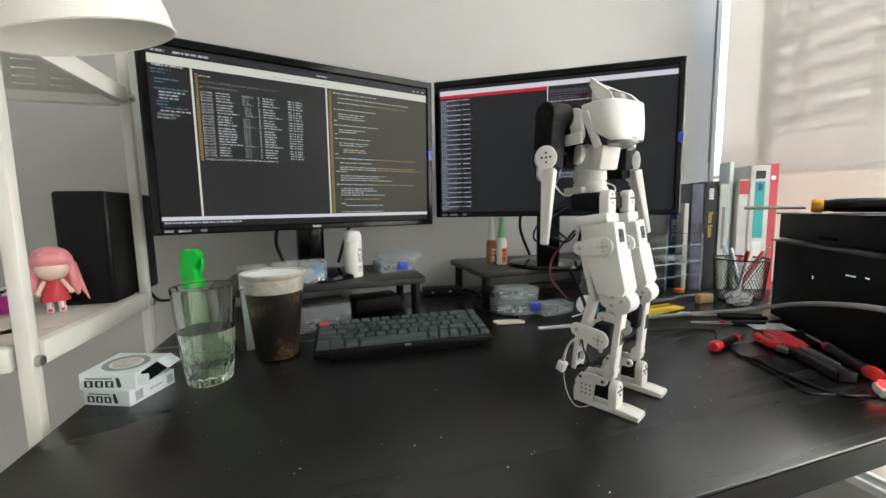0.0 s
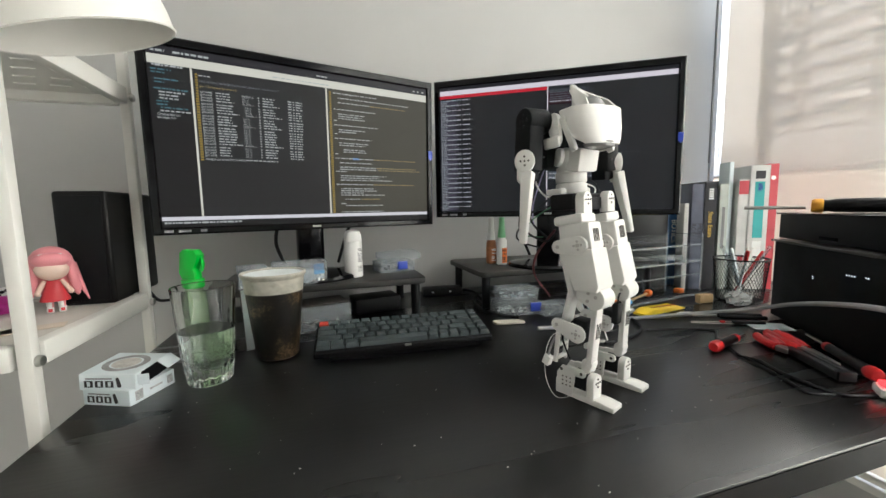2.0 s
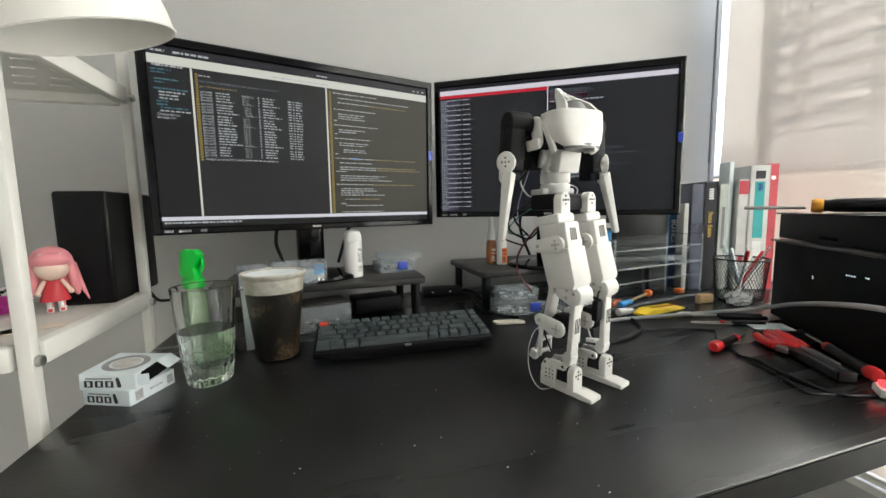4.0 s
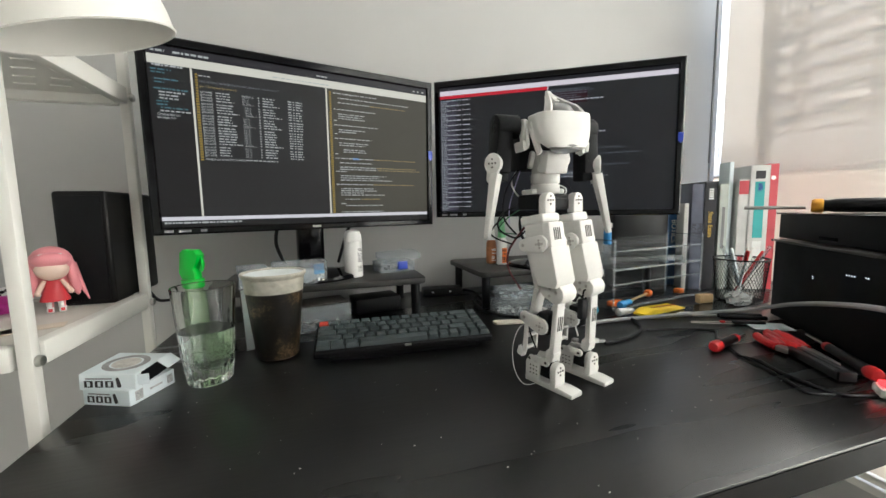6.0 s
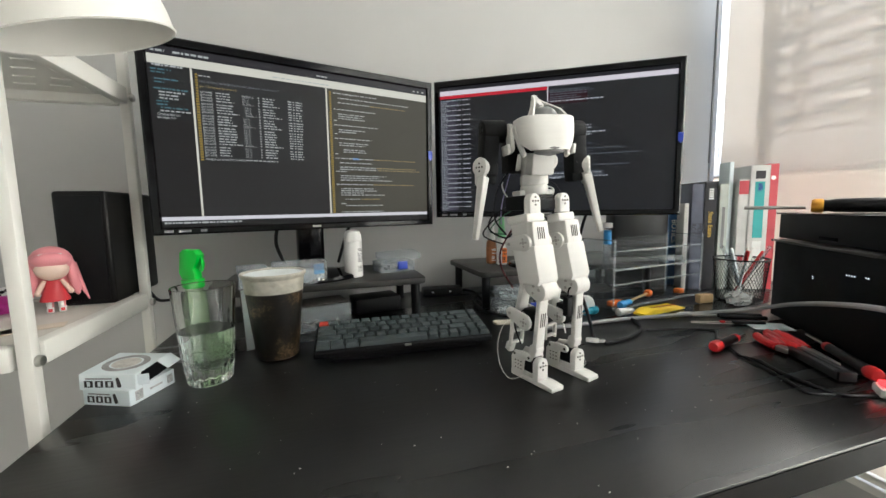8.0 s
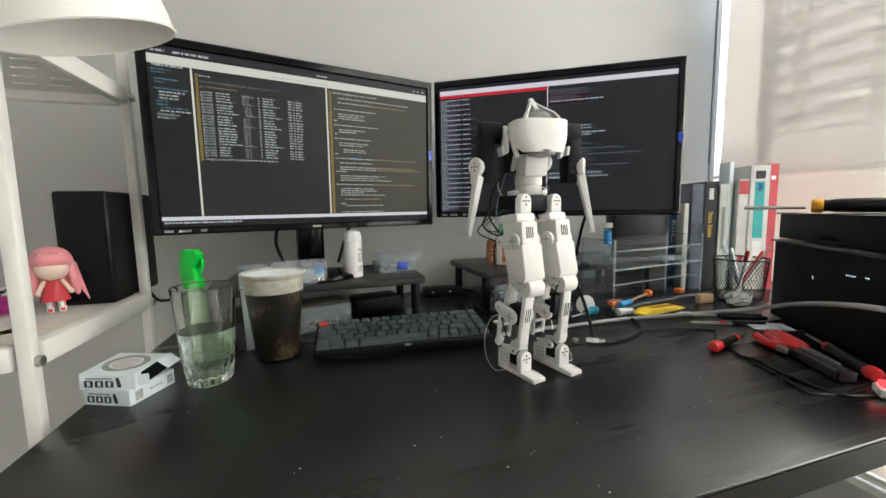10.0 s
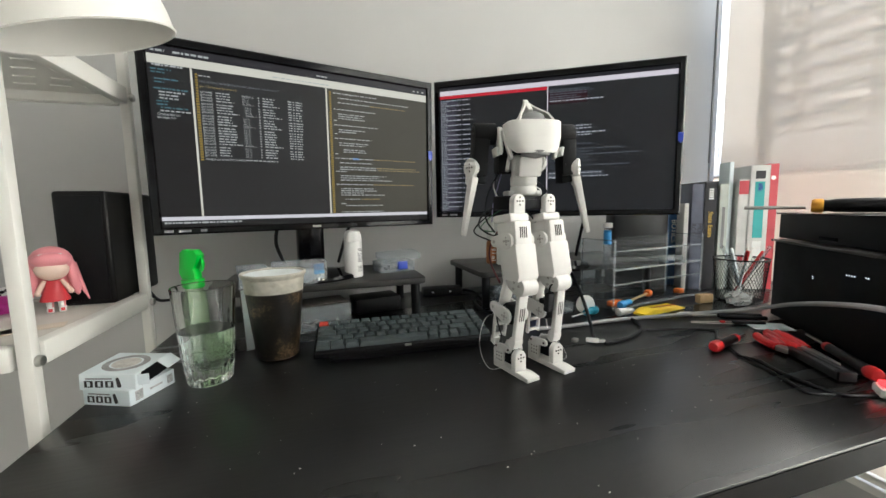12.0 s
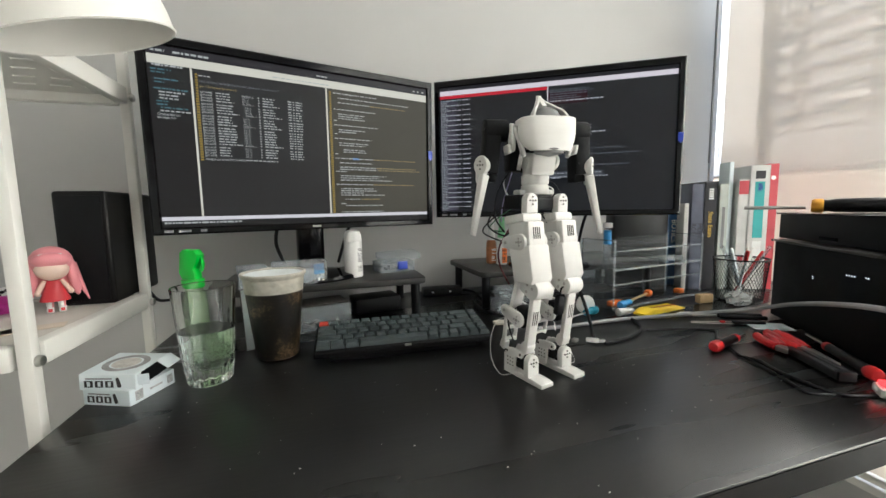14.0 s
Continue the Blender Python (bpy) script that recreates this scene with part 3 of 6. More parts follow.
def arm(torso, s):
    """s: +1 for its left arm, -1 for its right."""
    part("shoulder_bracket", prism(B(), capsule(-0.004, 0.106, 0.010, 0.0, 0.082, 0.008), min(s * 0.047, s * 0.054), max(s * 0.047, s * 0.054), T((-0.012, 0, 0)), 0.001), PRINT, torso)
    part("shoulder_plate", box(B(), 0.01, 0.006, 0.046, pose(0.002, s * 0.043, 0.087, s * -14, -14), 0.002), PRINT, torso)
    part("shoulder_plate", box(B(), 0.026, 0.005, 0.014, pose(-0.014, s * 0.058, 0.078, s * -10), 0.0015), PRINT, torso)
    part("shoulder_motor", tube(B(), 0.0165, 0.0165, 0.044, pose(-0.02, s * 0.08, 0.108, 90), 28, 0.0025), MATTE, torso, "black shoulder motor")
    tilt = pose(-0.021, s * 0.086, 0.104, 0, 3, 0) @ pose(0, 0, 0, s * 5)
    b = box(B(), 0.031, 0.03, 0.058, tilt @ T((0, s * 0.001, -0.031)), 0.003)
    box(b, 0.026, 0.024, 0.018, tilt @ T((-0.003, s * -0.002, -0.063)), 0.003)
    part("upper_arm", b, MATTE, torso, "black plastic upper arm")
    b = B()
    for dx, dz in ((0, 0), (0.007, 0), (-0.007, 0), (0, 0.007), (0, -0.007)):
        tube(b, 0.0022, 0.0022, 0.001, pose(-0.02 + dx, s * 0.1024, 0.108 + dz, 90), 8)
    screws(b, [(-0.004, s * 0.08, 0.06)], 0.0016)
    part("arm_screw", b, BLACK, torso)
    e = Vector((-0.022, s * 0.102, 0.056))
    b = tube(B(), 0.0145, 0.0145, 0.018, T(e) @ pose(0.006, s * 0.004, 0, 0, 90, s * 48), 32, 0.003)
    prism(b, capsule(0, 0, 0.0105, s * 0.004, -0.02, 0.008), -0.0065, 0.0065, T(e) @ pose(0.006, s * 0.004, 0, 0, 0, s * 40) @ FACE, 0.0015)
    part("elbow", b, PRINT, torso)
    b = B()
    for dy, dz in ((0, 0), (0.0055, 0), (-0.0055, 0), (0, 0.0055), (0, -0.0055)):
        tube(b, 0.0015, 0.0015, 0.001, T(e) @ pose(0.006, s * 0.004, 0, 0, 90, s * 48) @ T((dz, dy, 0.0092)), 8)
    part("elbow_screw", b, HOLE, torso)
    h = Vector((-0.004, s * 0.128, -0.048))
    f0 = e + Vector((0.011, s * 0.004, -0.018))
    d = (h - f0)
    mm = T(f0) @ d.to_track_quat("-Z", "Y").to_matrix().to_4x4()
    b = B()
    for v, (x, yy, z) in zip(bmesh.ops.create_cube(b, size=1)["verts"], ((a, c, g) for a in (-1, 1) for c in (-1, 1) for g in (-1, 1))):
        k = 0.0088 if z > 0 else 0.005
        v.co = (x * k, yy * k * 0.8, 0.004 if z > 0 else -d.length)
    bmesh.ops.recalc_face_normals(b, faces=b.faces)
    bmesh.ops.bevel(b, geom=b.edges[:], offset=0.0016, segments=2, affect="EDGES", profile=0.5)
    bmesh.ops.transform(b, matrix=mm, verts=b.verts[:])
    part("forearm", b, PRINT, torso, "long tapered white forearm")


def robot_torso(robot):
    """Origin between the hip brackets; x forward, y to its left."""
    b = lathe(B(), ((0.001, 0.013), (0.0205, 0.013), (0.021, 0.014), (0.021, 0.0255), (0.0205, 0.0265), (0.019, 0.0268), (0.019, 0.0282), (0.0205, 0.0285), (0.021, 0.0295), (0.021, 0.0415), (0.0195, 0.0425), (0.0195, 0.05), (0.023, 0.058), (0.023, 0.07), (0.001, 0.07)), pose(-0.02, 0, 0), 36)
    box(b, 0.034, 0.036, 0.03, pose(-0.004, 0, 0.058, 0, 12), 0.003)
    box(b, 0.03, 0.056, 0.008, pose(-0.026, 0, 0.0165), 0.002)
    torso = part("torso", b, PRINT, robot, "white printed waist column")
    # shield-shaped chest shell, curved about the chest
    b = B()
    n = 32
    rows = ((0.1165, 0.0345, 0.027, 1.18), (0.1185, 0.037, 0.029, 1.18), (0.117, 0.0385, 0.030, 1.18), (0.097, 0.0385, 0.031, 1.06), (0.087, 0.0365, 0.032, 0.9), (0.079, 0.034, 0.033, 0.76), (0.0735, 0.030, 0.034, 0.66), (0.0715, 0.029, 0.0345, 0.62))
    rings = []
    for z, hw, dep, sp in rows:
        ring = []
        for i in range(n + 1):
            a = (i / n - 0.5) * math.pi * sp
            sq = 1.0 / max(abs(math.cos(a)) ** 3.3 + abs(math.sin(a)) ** 3.3, 1e-6) ** (1 / 3.3)
            ring.append(b.verts.new((-0.026 + dep * math.cos(a) * sq, hw * math.sin(a) * sq, z)))
        rings.append(ring)
    for a, c in zip(rings, rings[1:]):
        for i in range(n):
            b.faces.new((a[i], a[i + 1], c[i + 1], c[i]))
    bmesh.ops.recalc_face_normals(b, faces=b.faces)
    bmesh.ops.solidify(b, geom=b.faces[:], thickness=0.0028)
    part("chest_shell", b, PRINT, torso, "curved white chest shell")
    b = lathe(B(), ((0.037, 0.1155), (0.034, 0.117), (0.026, 0.1195), (0.014, 0.122), (0.001, 0.123)), pose(-0.028, 0, 0) @ Matrix.Diagonal((0.68, 1.0, 1, 1)), 32)
    part("chest_cap", b, PRINT, torso)
    # hood: a rear blade ending in a tip, and a band sweeping down each side round the lens
    b = prism(B(), ((-0.026, 0.139), (-0.04, 0.1505), (-0.0485, 0.159), (-0.0515, 0.1595), (-0.0525, 0.156), (-0.049, 0.146), (-0.050, 0.116), (-0.040, 0.116), (-0.030, 0.130)), -0.0035, 0.0035, Matrix(), 0.001)
    for s in (-1, 1):
        rail = [(-0.049, s * 0.001, 0.1575, 0.005), (-0.038, s * 0.0055, 0.1485, 0.0065), (-0.024, s * 0.0125, 0.139, 0.009), (-0.011, s * 0.0195, 0.1305, 0.0095), (-0.004, s * 0.0235, 0.1215, 0.006), (-0.004, s * 0.025, 0.1135, 0.004)]
        inner = [b.verts.new((x + 0.001, y, z)) for x, y, z, w in rail]
        outer = [b.verts.new((x - 0.8 * w, y + s * 0.5 * w, z - 1.1 * w)) for x, y, z, w in rail]
        skin = [b.faces.new((inner[k], inner[k + 1], outer[k + 1], outer[k])) for k in range(len(rail) - 1)]
        bmesh.ops.recalc_face_normals(b, faces=skin)
        bmesh.ops.solidify(b, geom=skin, thickness=0.0026)
    part("crest", b, PRINT, torso, "white hood bands rising to a swept-back tip")
    part("crest_lens", lathe(B(), ((0.001, -0.006), (0.0195, -0.006), (0.0188, 0.003), (0.0155, 0.010), (0.009, 0.0148), (0.001, 0.016)), pose(-0.022, 0, 0.1185) @ Matrix.Diagonal((0.95, 1.05, 1, 1)), 28), material("smoked lens", (0.2, 0.2, 0.2), 0.22), torso, "grey smoked dome lens")
    part("chest_core", box(B(), 0.03, 0.08, 0.05, pose(-0.038, 0, 0.074), 0.003), MATTE, torso, "black motor block behind the chest")
    part("chin_lens", lathe(B(), ((0.001, 0.008), (0.014, 0.006), (0.019, 0.001), (0.0175, -0.004), (0.001, -0.008)), pose(-0.008, 0, 0.0725) @ Matrix.Diagonal((0.9, 1.1, 1, 1)), 28), material("smoked chin lens", (0.22, 0.22, 0.22), 0.25), torso)
    for s in (-1, 1):
        part("side_disc", tube(B(), 0.0125, 0.0125, 0.006, pose(-0.016, s * 0.026, 0.062, 80, 0, s * 20), 24, 0.001), PRINT, torso)
    for ob in torso.children:
        if ob.name.split(".")[0] in ("chest_shell", "chest_cap", "crest", "crest_lens", "chin_lens"):
            ob.matrix_basis = T((0.037, 0, 0)) @ Matrix.Diagonal((1, 1.08, 1, 1))
    for s in (1, -1):
        arm(torso, s)
    for ob in torso.children:
        if ob.name.split(".")[0] in ("shoulder_motor", "upper_arm", "arm_screw", "elbow", "elbow_screw", "forearm"):
            ob.matrix_basis = Matrix.Diagonal((1, 0.8, 1, 1))
        elif ob.name.split(".")[0] in ("shoulder_bracket", "shoulder_plate"):
            ob.matrix_basis = T((0.012, 0, 0)) @ Matrix.Diagonal((1, 0.88, 1, 1))
    for pts, r, mat in (
            ([(-0.03, -0.03, 0.06), (-0.045, -0.042, 0.035), (-0.03, -0.04, 0.012), (-0.012, -0.034, 0.012)], 0.0012, WIRE_WHITE),
            ([(-0.03, -0.034, 0.055), (-0.05, -0.05, 0.02), (-0.04, -0.058, -0.02), (-0.02, -0.048, -0.045)], 0.0014, BLACK),
            ([(-0.02, 0.012, 0.03), (0.002, 0.02, 0.02), (0.004, 0.014, 0.008), (-0.012, 0.006, 0.006)], 0.001, WIRE_WHITE),
            ([(-0.02, 0.02, 0.036), (-0.002, 0.026, 0.026), (0.0, 0.034, 0.012)], 0.001, BLACK),
            ([(-0.04, -0.03, 0.05), (-0.055, -0.04, 0.0), (-0.05, -0.044, -0.03)], 0.001, WIRE_VIOLET),
            ([(-0.005, -0.012, -0.01), (0.004, 0.0, -0.016), (0.002, 0.012, -0.03)], 0.0014, BLACK),
            ([(-0.03, -0.02, 0.0), (-0.045, -0.055, -0.012), (-0.035, -0.07, -0.035), (-0.02, -0.05, -0.05), (-0.015, -0.036, -0.04)], 0.0014, BLACK),
            ([(-0.04, -0.02, 0.01), (-0.06, -0.05, -0.02), (-0.05, -0.075, -0.045), (-0.03, -0.05, -0.06)], 0.0012, BLACK),
            ([(-0.035, -0.015, 0.0), (-0.05, -0.045, -0.02), (-0.045, -0.065, -0.04), (-0.03, -0.045, -0.045)], 0.0009, WIRE_GREEN),
            ([(-0.012, -0.04, -0.035), (-0.04, -0.05, -0.07), (-0.05, -0.046, -0.10), (-0.03, -0.036, -0.13)], 0.0016, CABLE_RED)):
        part("wire", cord(B(), pts, r, 6, 8), mat, torso)
    return torso


def robot_pelvis(robot):
    """Origin between the hip brackets; turns with the legs."""
    b = box(B(), 0.034, 0.088, 0.021, pose(-0.026, 0, 0.001), 0.003)
    box(b, 0.024, 0.04, 0.016, pose(-0.016, 0, -0.002), 0.002)
    pelvis = part("pelvis", b, MATTE, robot, "black pelvis motor block")
    for s in (-1, 1):
        b = prism(B(), round_top(0.021, 0.028), -0.006, 0.006, pose(-0.002, s * 0.031, -0.0145) @ FACE, 0.0015)
        part("hip_bracket", b, PRINT, pelvis)
        b = B()
        screws(b, [(0.0042, s * 0.031 + dy, 0.003 + dz) for dy, dz in ((0, 0), (0.0052, 0), (-0.0052, 0), (0, 0.0052), (0, -0.0052))], 0.0014)
        part("hip_screw", b, HOLE, pelvis)
    return pelvis


def robot_thigh(robot, s):
    """Origin at the hip pivot, the knee at z = -THIGH; x forward."""
    b = box(B(), 0.04, 0.036, 0.012, pose(-0.017, s * 0.001, -0.0205), 0.003)
    box(b, 0.034, 0.029, 0.036, pose(-0.016, s * 0.002, -0.042), 0.003)
    thigh = part("thigh", b, PRINT, robot)
    b = box(B(), 0.012, 0.031, 0.036, pose(0.004, s * 0.002, -0.045), 0.0025)
    part("thigh_cover", b, PRINT, thigh)
    b = prism(B(), ((0.011, -0.06), (0.0135, -0.107), (0.009, -0.1135), (-0.02, -0.110), (-0.03, -0.066), (-0.026, -0.060)), -0.0195, 0.0195, T((0, s * 0.001, 0)), 0.0025)
    part("thigh_guard", b, PRINT, thigh, "white lower thigh cover")
    b = B()
    for i in range(4):
        box(b, 0.0012, 0.0013, 0.016, pose(0.0101, s * 0.003 + (i - 1.5) * 0.0038, -0.043))
    part("vent_slot", b, HOLE, thigh)
    for sd in (-1, 1):
        b = prism(B(), capsule(-0.033, -0.053, 0.0085, -0.005, -0.054, 0.0115), -0.0025, 0.0025, T((0, s * 0.001 + sd * 0.0195, 0)), 0.001)
        part("side_link", b, PRINT, thigh)
        b = B()
        for x, z, r in ((-0.005, -0.054, 0.0026), (0, -0.054, 0.0016), (-0.01, -0.054, 0.0016), (-0.005, -0.059, 0.0016), (-0.005, -0.049, 0.0016), (-0.033, -0.053, 0.0024)):
            tube(b, r, r, 0.001, pose(x, s * 0.001 + sd * 0.0224, z, 90), 10)
        part("link_screw", b, SCREW, thigh)
    part("thigh_spine", box(B(), 0.008, 0.022, 0.06, pose(-0.033, 0, -0.09, 0, -6), 0.002), PRINT, thigh)
    return thigh


def robot_shin(robot, s):
    """Origin at the knee, the ankle at z = -SHIN; x forward."""
    b = prism(B(), capsule(-0.012, 0.003, 0.0105, 0.002, 0.001, 0.0135), -0.0145, 0.0145, Matrix(), 0.0015)
    shin = part("shin", b, PRINT, robot, "white knee block")
    b = box(B(), 0.008, 0.0165, 0.086, pose(0.003, s * 0.004, -0.051), 0.002)
    prism(b, capsule(0.001, -0.084, 0.007, 0.0, -0.091, 0.006), -0.008, 0.008, T((0.0, s * 0.004, 0)), 0.001)
    part("shin_cover", b, PRINT, shin, "narrow white shin cover")
    b = B()
    for i in range(3):
        box(b, 0.001, 0.0013, 0.02, pose(0.0071, s * 0.004 + (i - 1) * 0.0038, -0.04))
    part("vent_slot", b, HOLE, shin)
    b = B()
    for sd in (-1, 1):
        for x, z in ((-0.006, 0.007), (-0.006, -0.003), (0.004, 0.004)):
            tube(b, 0.0022, 0.0022, 0.001, pose(x, sd * 0.0146, z, 90), 10)
    part("knee_screw", b, SCREW, shin)
    b = box(B(), 0.009, 0.018, 0.05, pose(-0.036, 0, -0.02, 0, 8), 0.002)
    for sd in (-1, 1):
        box(b, 0.006, 0.004, 0.055, pose(-0.043, sd * 0.011, -0.07, 0, 0), 0.001)
    for z in (-0.05, -0.074, -0.092):
        box(b, 0.006, 0.022, 0.004, pose(-0.043, 0, z), 0.001)
    part("rear_link", b, PRINT, shin, "open white rear calf link")
    for sd in (-1, 1):
        b = prism(B(), capsule(-0.042, -0.043, 0.0085, -0.014, -0.048, 0.0115), -0.0025, 0.0025, T((0, sd * 0.0165, 0)), 0.001)
        part("side_link", b, PRINT, shin)
        b = B()
        for x, z, r in ((-0.014, -0.048, 0.0024), (-0.009, -0.048, 0.0014), (-0.019, -0.048, 0.0014), (-0.014, -0.053, 0.0014), (-0.014, -0.043, 0.0014), (-0.042, -0.043, 0.0024)):
            tube(b, r, r, 0.001, pose(x, sd * 0.0193, z, 90), 10)
        part("link_screw", b, SCREW, shin)
    part("calf_motor", box(B(), 0.018, 0.021, 0.03, pose(-0.016, 0, -0.046), 0.002), BLACK, shin, "black calf motor")
    if s > 0:
        part("battery_plug", box(B(), 0.01, 0.014, 0.03, pose(0.0, -0.014, -0.03), 0.003), BLACK, shin)
        part("plug_loop", cord(B(), [(0.002, -0.018, -0.017), (0.003, -0.018, -0.003), (0.003, -0.011, -0.003), (0.002, -0.011, -0.017)], 0.0012, 6, 8), BLACK, shin)
    part("wire", cord(B(), [(-0.02, s * 0.012, -0.03), (-0.034, s * 0.016, -0.055), (-0.022, s * 0.012, -0.085)], 0.0011, 6, 8), (BLACK, WIRE_WHITE)[s > 0], shin)
    return shin


def robot_foot(robot, s):
    """Origin on the desk below the ankle pivot; x forward."""
    b = B()
    out = ((-0.046, -0.010), (0.018, -0.012), (0.034, -0.0115), (0.034, 0.0115), (0.018, 0.012), (-0.046, 0.010))
    lo = [b.verts.new((x, y, 0.0006)) for x, y in out]
    hi = [b.verts.new((x, y, 0.0085 if x < 0.02 else 0.0065)) for x, y in out]
    b.faces.new(lo[::-1]), b.faces.new(hi)
    for i in range(6):
        b.faces.new((lo[i], lo[(i + 1) % 6], hi[(i + 1) % 6], hi[i]))
    bmesh.ops.recalc_face_normals(b, faces=b.faces)
    bmesh.ops.bevel(b, geom=b.edges[:], offset=0.0009, segments=2, affect="EDGES", profile=0.5)
    foot = part("foot", b, PRINT, robot, "flat white foot plate")
    b = prism(B(), round_top(0.021, 0.032), -0.005, 0.005, pose(0.004, s * 0.002, 0.007) @ FACE, 0.0012)
    part("ankle_bracket", b, PRINT, foot)
    b = B()
    screws(b, [(0.0092, s * 0.002 + dy, 0.028 + dz) for dy, dz in ((0, 0), (0.005, 0), (-0.005, 0), (0, 0.005), (0, -0.005))], 0.0014)
    part("ankle_screw", b, HOLE, foot)
    part("ankle_motor", box(B(), 0.02, 0.016, 0.022, pose(-0.012, s * 0.002, 0.026), 0.001), BLACK, foot)
    for sd in (-1, 1):
        b = prism(B(), ((-0.043, 0.006), (-0.02, 0.006), (-0.017, 0.034), (-0.022, 0.041), (-0.036, 0.041), (-0.043, 0.03)), -0.002, 0.002, T((0, sd * 0.0105, 0)), 0.0008)
        prism(b, capsule(-0.026, 0.037, 0.0055, -0.008, 0.037, 0.0055), -0.002, 0.002, T((0, sd * 0.0105, 0)), 0.0008)
        part("heel_plate", b, PRINT, foot)
        b = B()
        for i in range(3):
            for k in range(3):
                tube(b, 0.0011, 0.0011, 0.0008, pose(-0.034 + 0.0055 * i, sd * 0.0126, 0.016 + 0.0055 * k, 90), 8)
        for x, z in ((-0.036, 0.036), (-0.008, 0.037)):
            tube(b, 0.002, 0.002, 0.0008, pose(x, sd * 0.0126, z, 90), 10)
        part("heel_hole", b, HOLE, foot)
    part("heel_block", box(B(), 0.008, 0.017, 0.013, pose(-0.043, 0, 0.013), 0.001), PRINT, foot)
    pts = [(-0.036, -0.014, 0.088), (-0.044, -0.026, 0.080), (-0.046, -0.036, 0.055), (-0.042, -0.037, 0.025), (-0.033, -0.029, 0.004), (-0.02, -0.02, 0.006), (-0.014, -0.011, 0.013)] if s < 0 else \
        [(-0.014, 0.011, 0.013), (-0.002, 0.03, 0.004), (-0.02, 0.048, 0.01), (-0.04, 0.04, 0.03), (-0.036, 0.012, 0.035)]
    part("wire", cord(B(), pts, 0.00045, 6, 10), WIRE_WHITE, foot)
    if s < 0:
        part("trailing_lead", cord(B(), [(-0.078, 0.02, 0.034), (-0.072, 0.022, 0.056), (-0.058, 0.018, 0.072), (-0.045, 0.01, 0.058)], 0.0018, 6, 8), CABLE_GREY, foot, "grey lead behind the heel")
        part("trailing_plug", box(B(), 0.012, 0.011, 0.015, pose(-0.079, 0.02, 0.027, 0, 20), 0.002), MILK, foot, "white plug at the end of the lead")
    return foot


def humanoid_robot():
    th = thing("humanoid_robot", pose(0.36, 0.38, DESK_Z), "white 3D printed humanoid robot with black arms walking on the desk", "robot")
    made = {"torso": robot_torso(th), "pelvis": robot_pelvis(th)}
    for s in (-1, 1):
        made["thigh", s], made["shin", s], made["foot", s] = robot_thigh(th, s), robot_shin(th, s), robot_foot(th, s)
    return th, made


def ramp(t, keys):
    for (a, x), (b, y) in zip(keys, keys[1:]):
        if t <= b:
            return x + (y - x) * (t - a) / (b - a)
    return keys[-1][1]


def axes(origin, up, forward):
    z = up.normalized()
    x = (forward - z * forward.dot(z)).normalized()
    y = z.cross(x)
    m = Matrix((x, y, z)).transposed().to_4x4()
    m.translation = origin
    return m


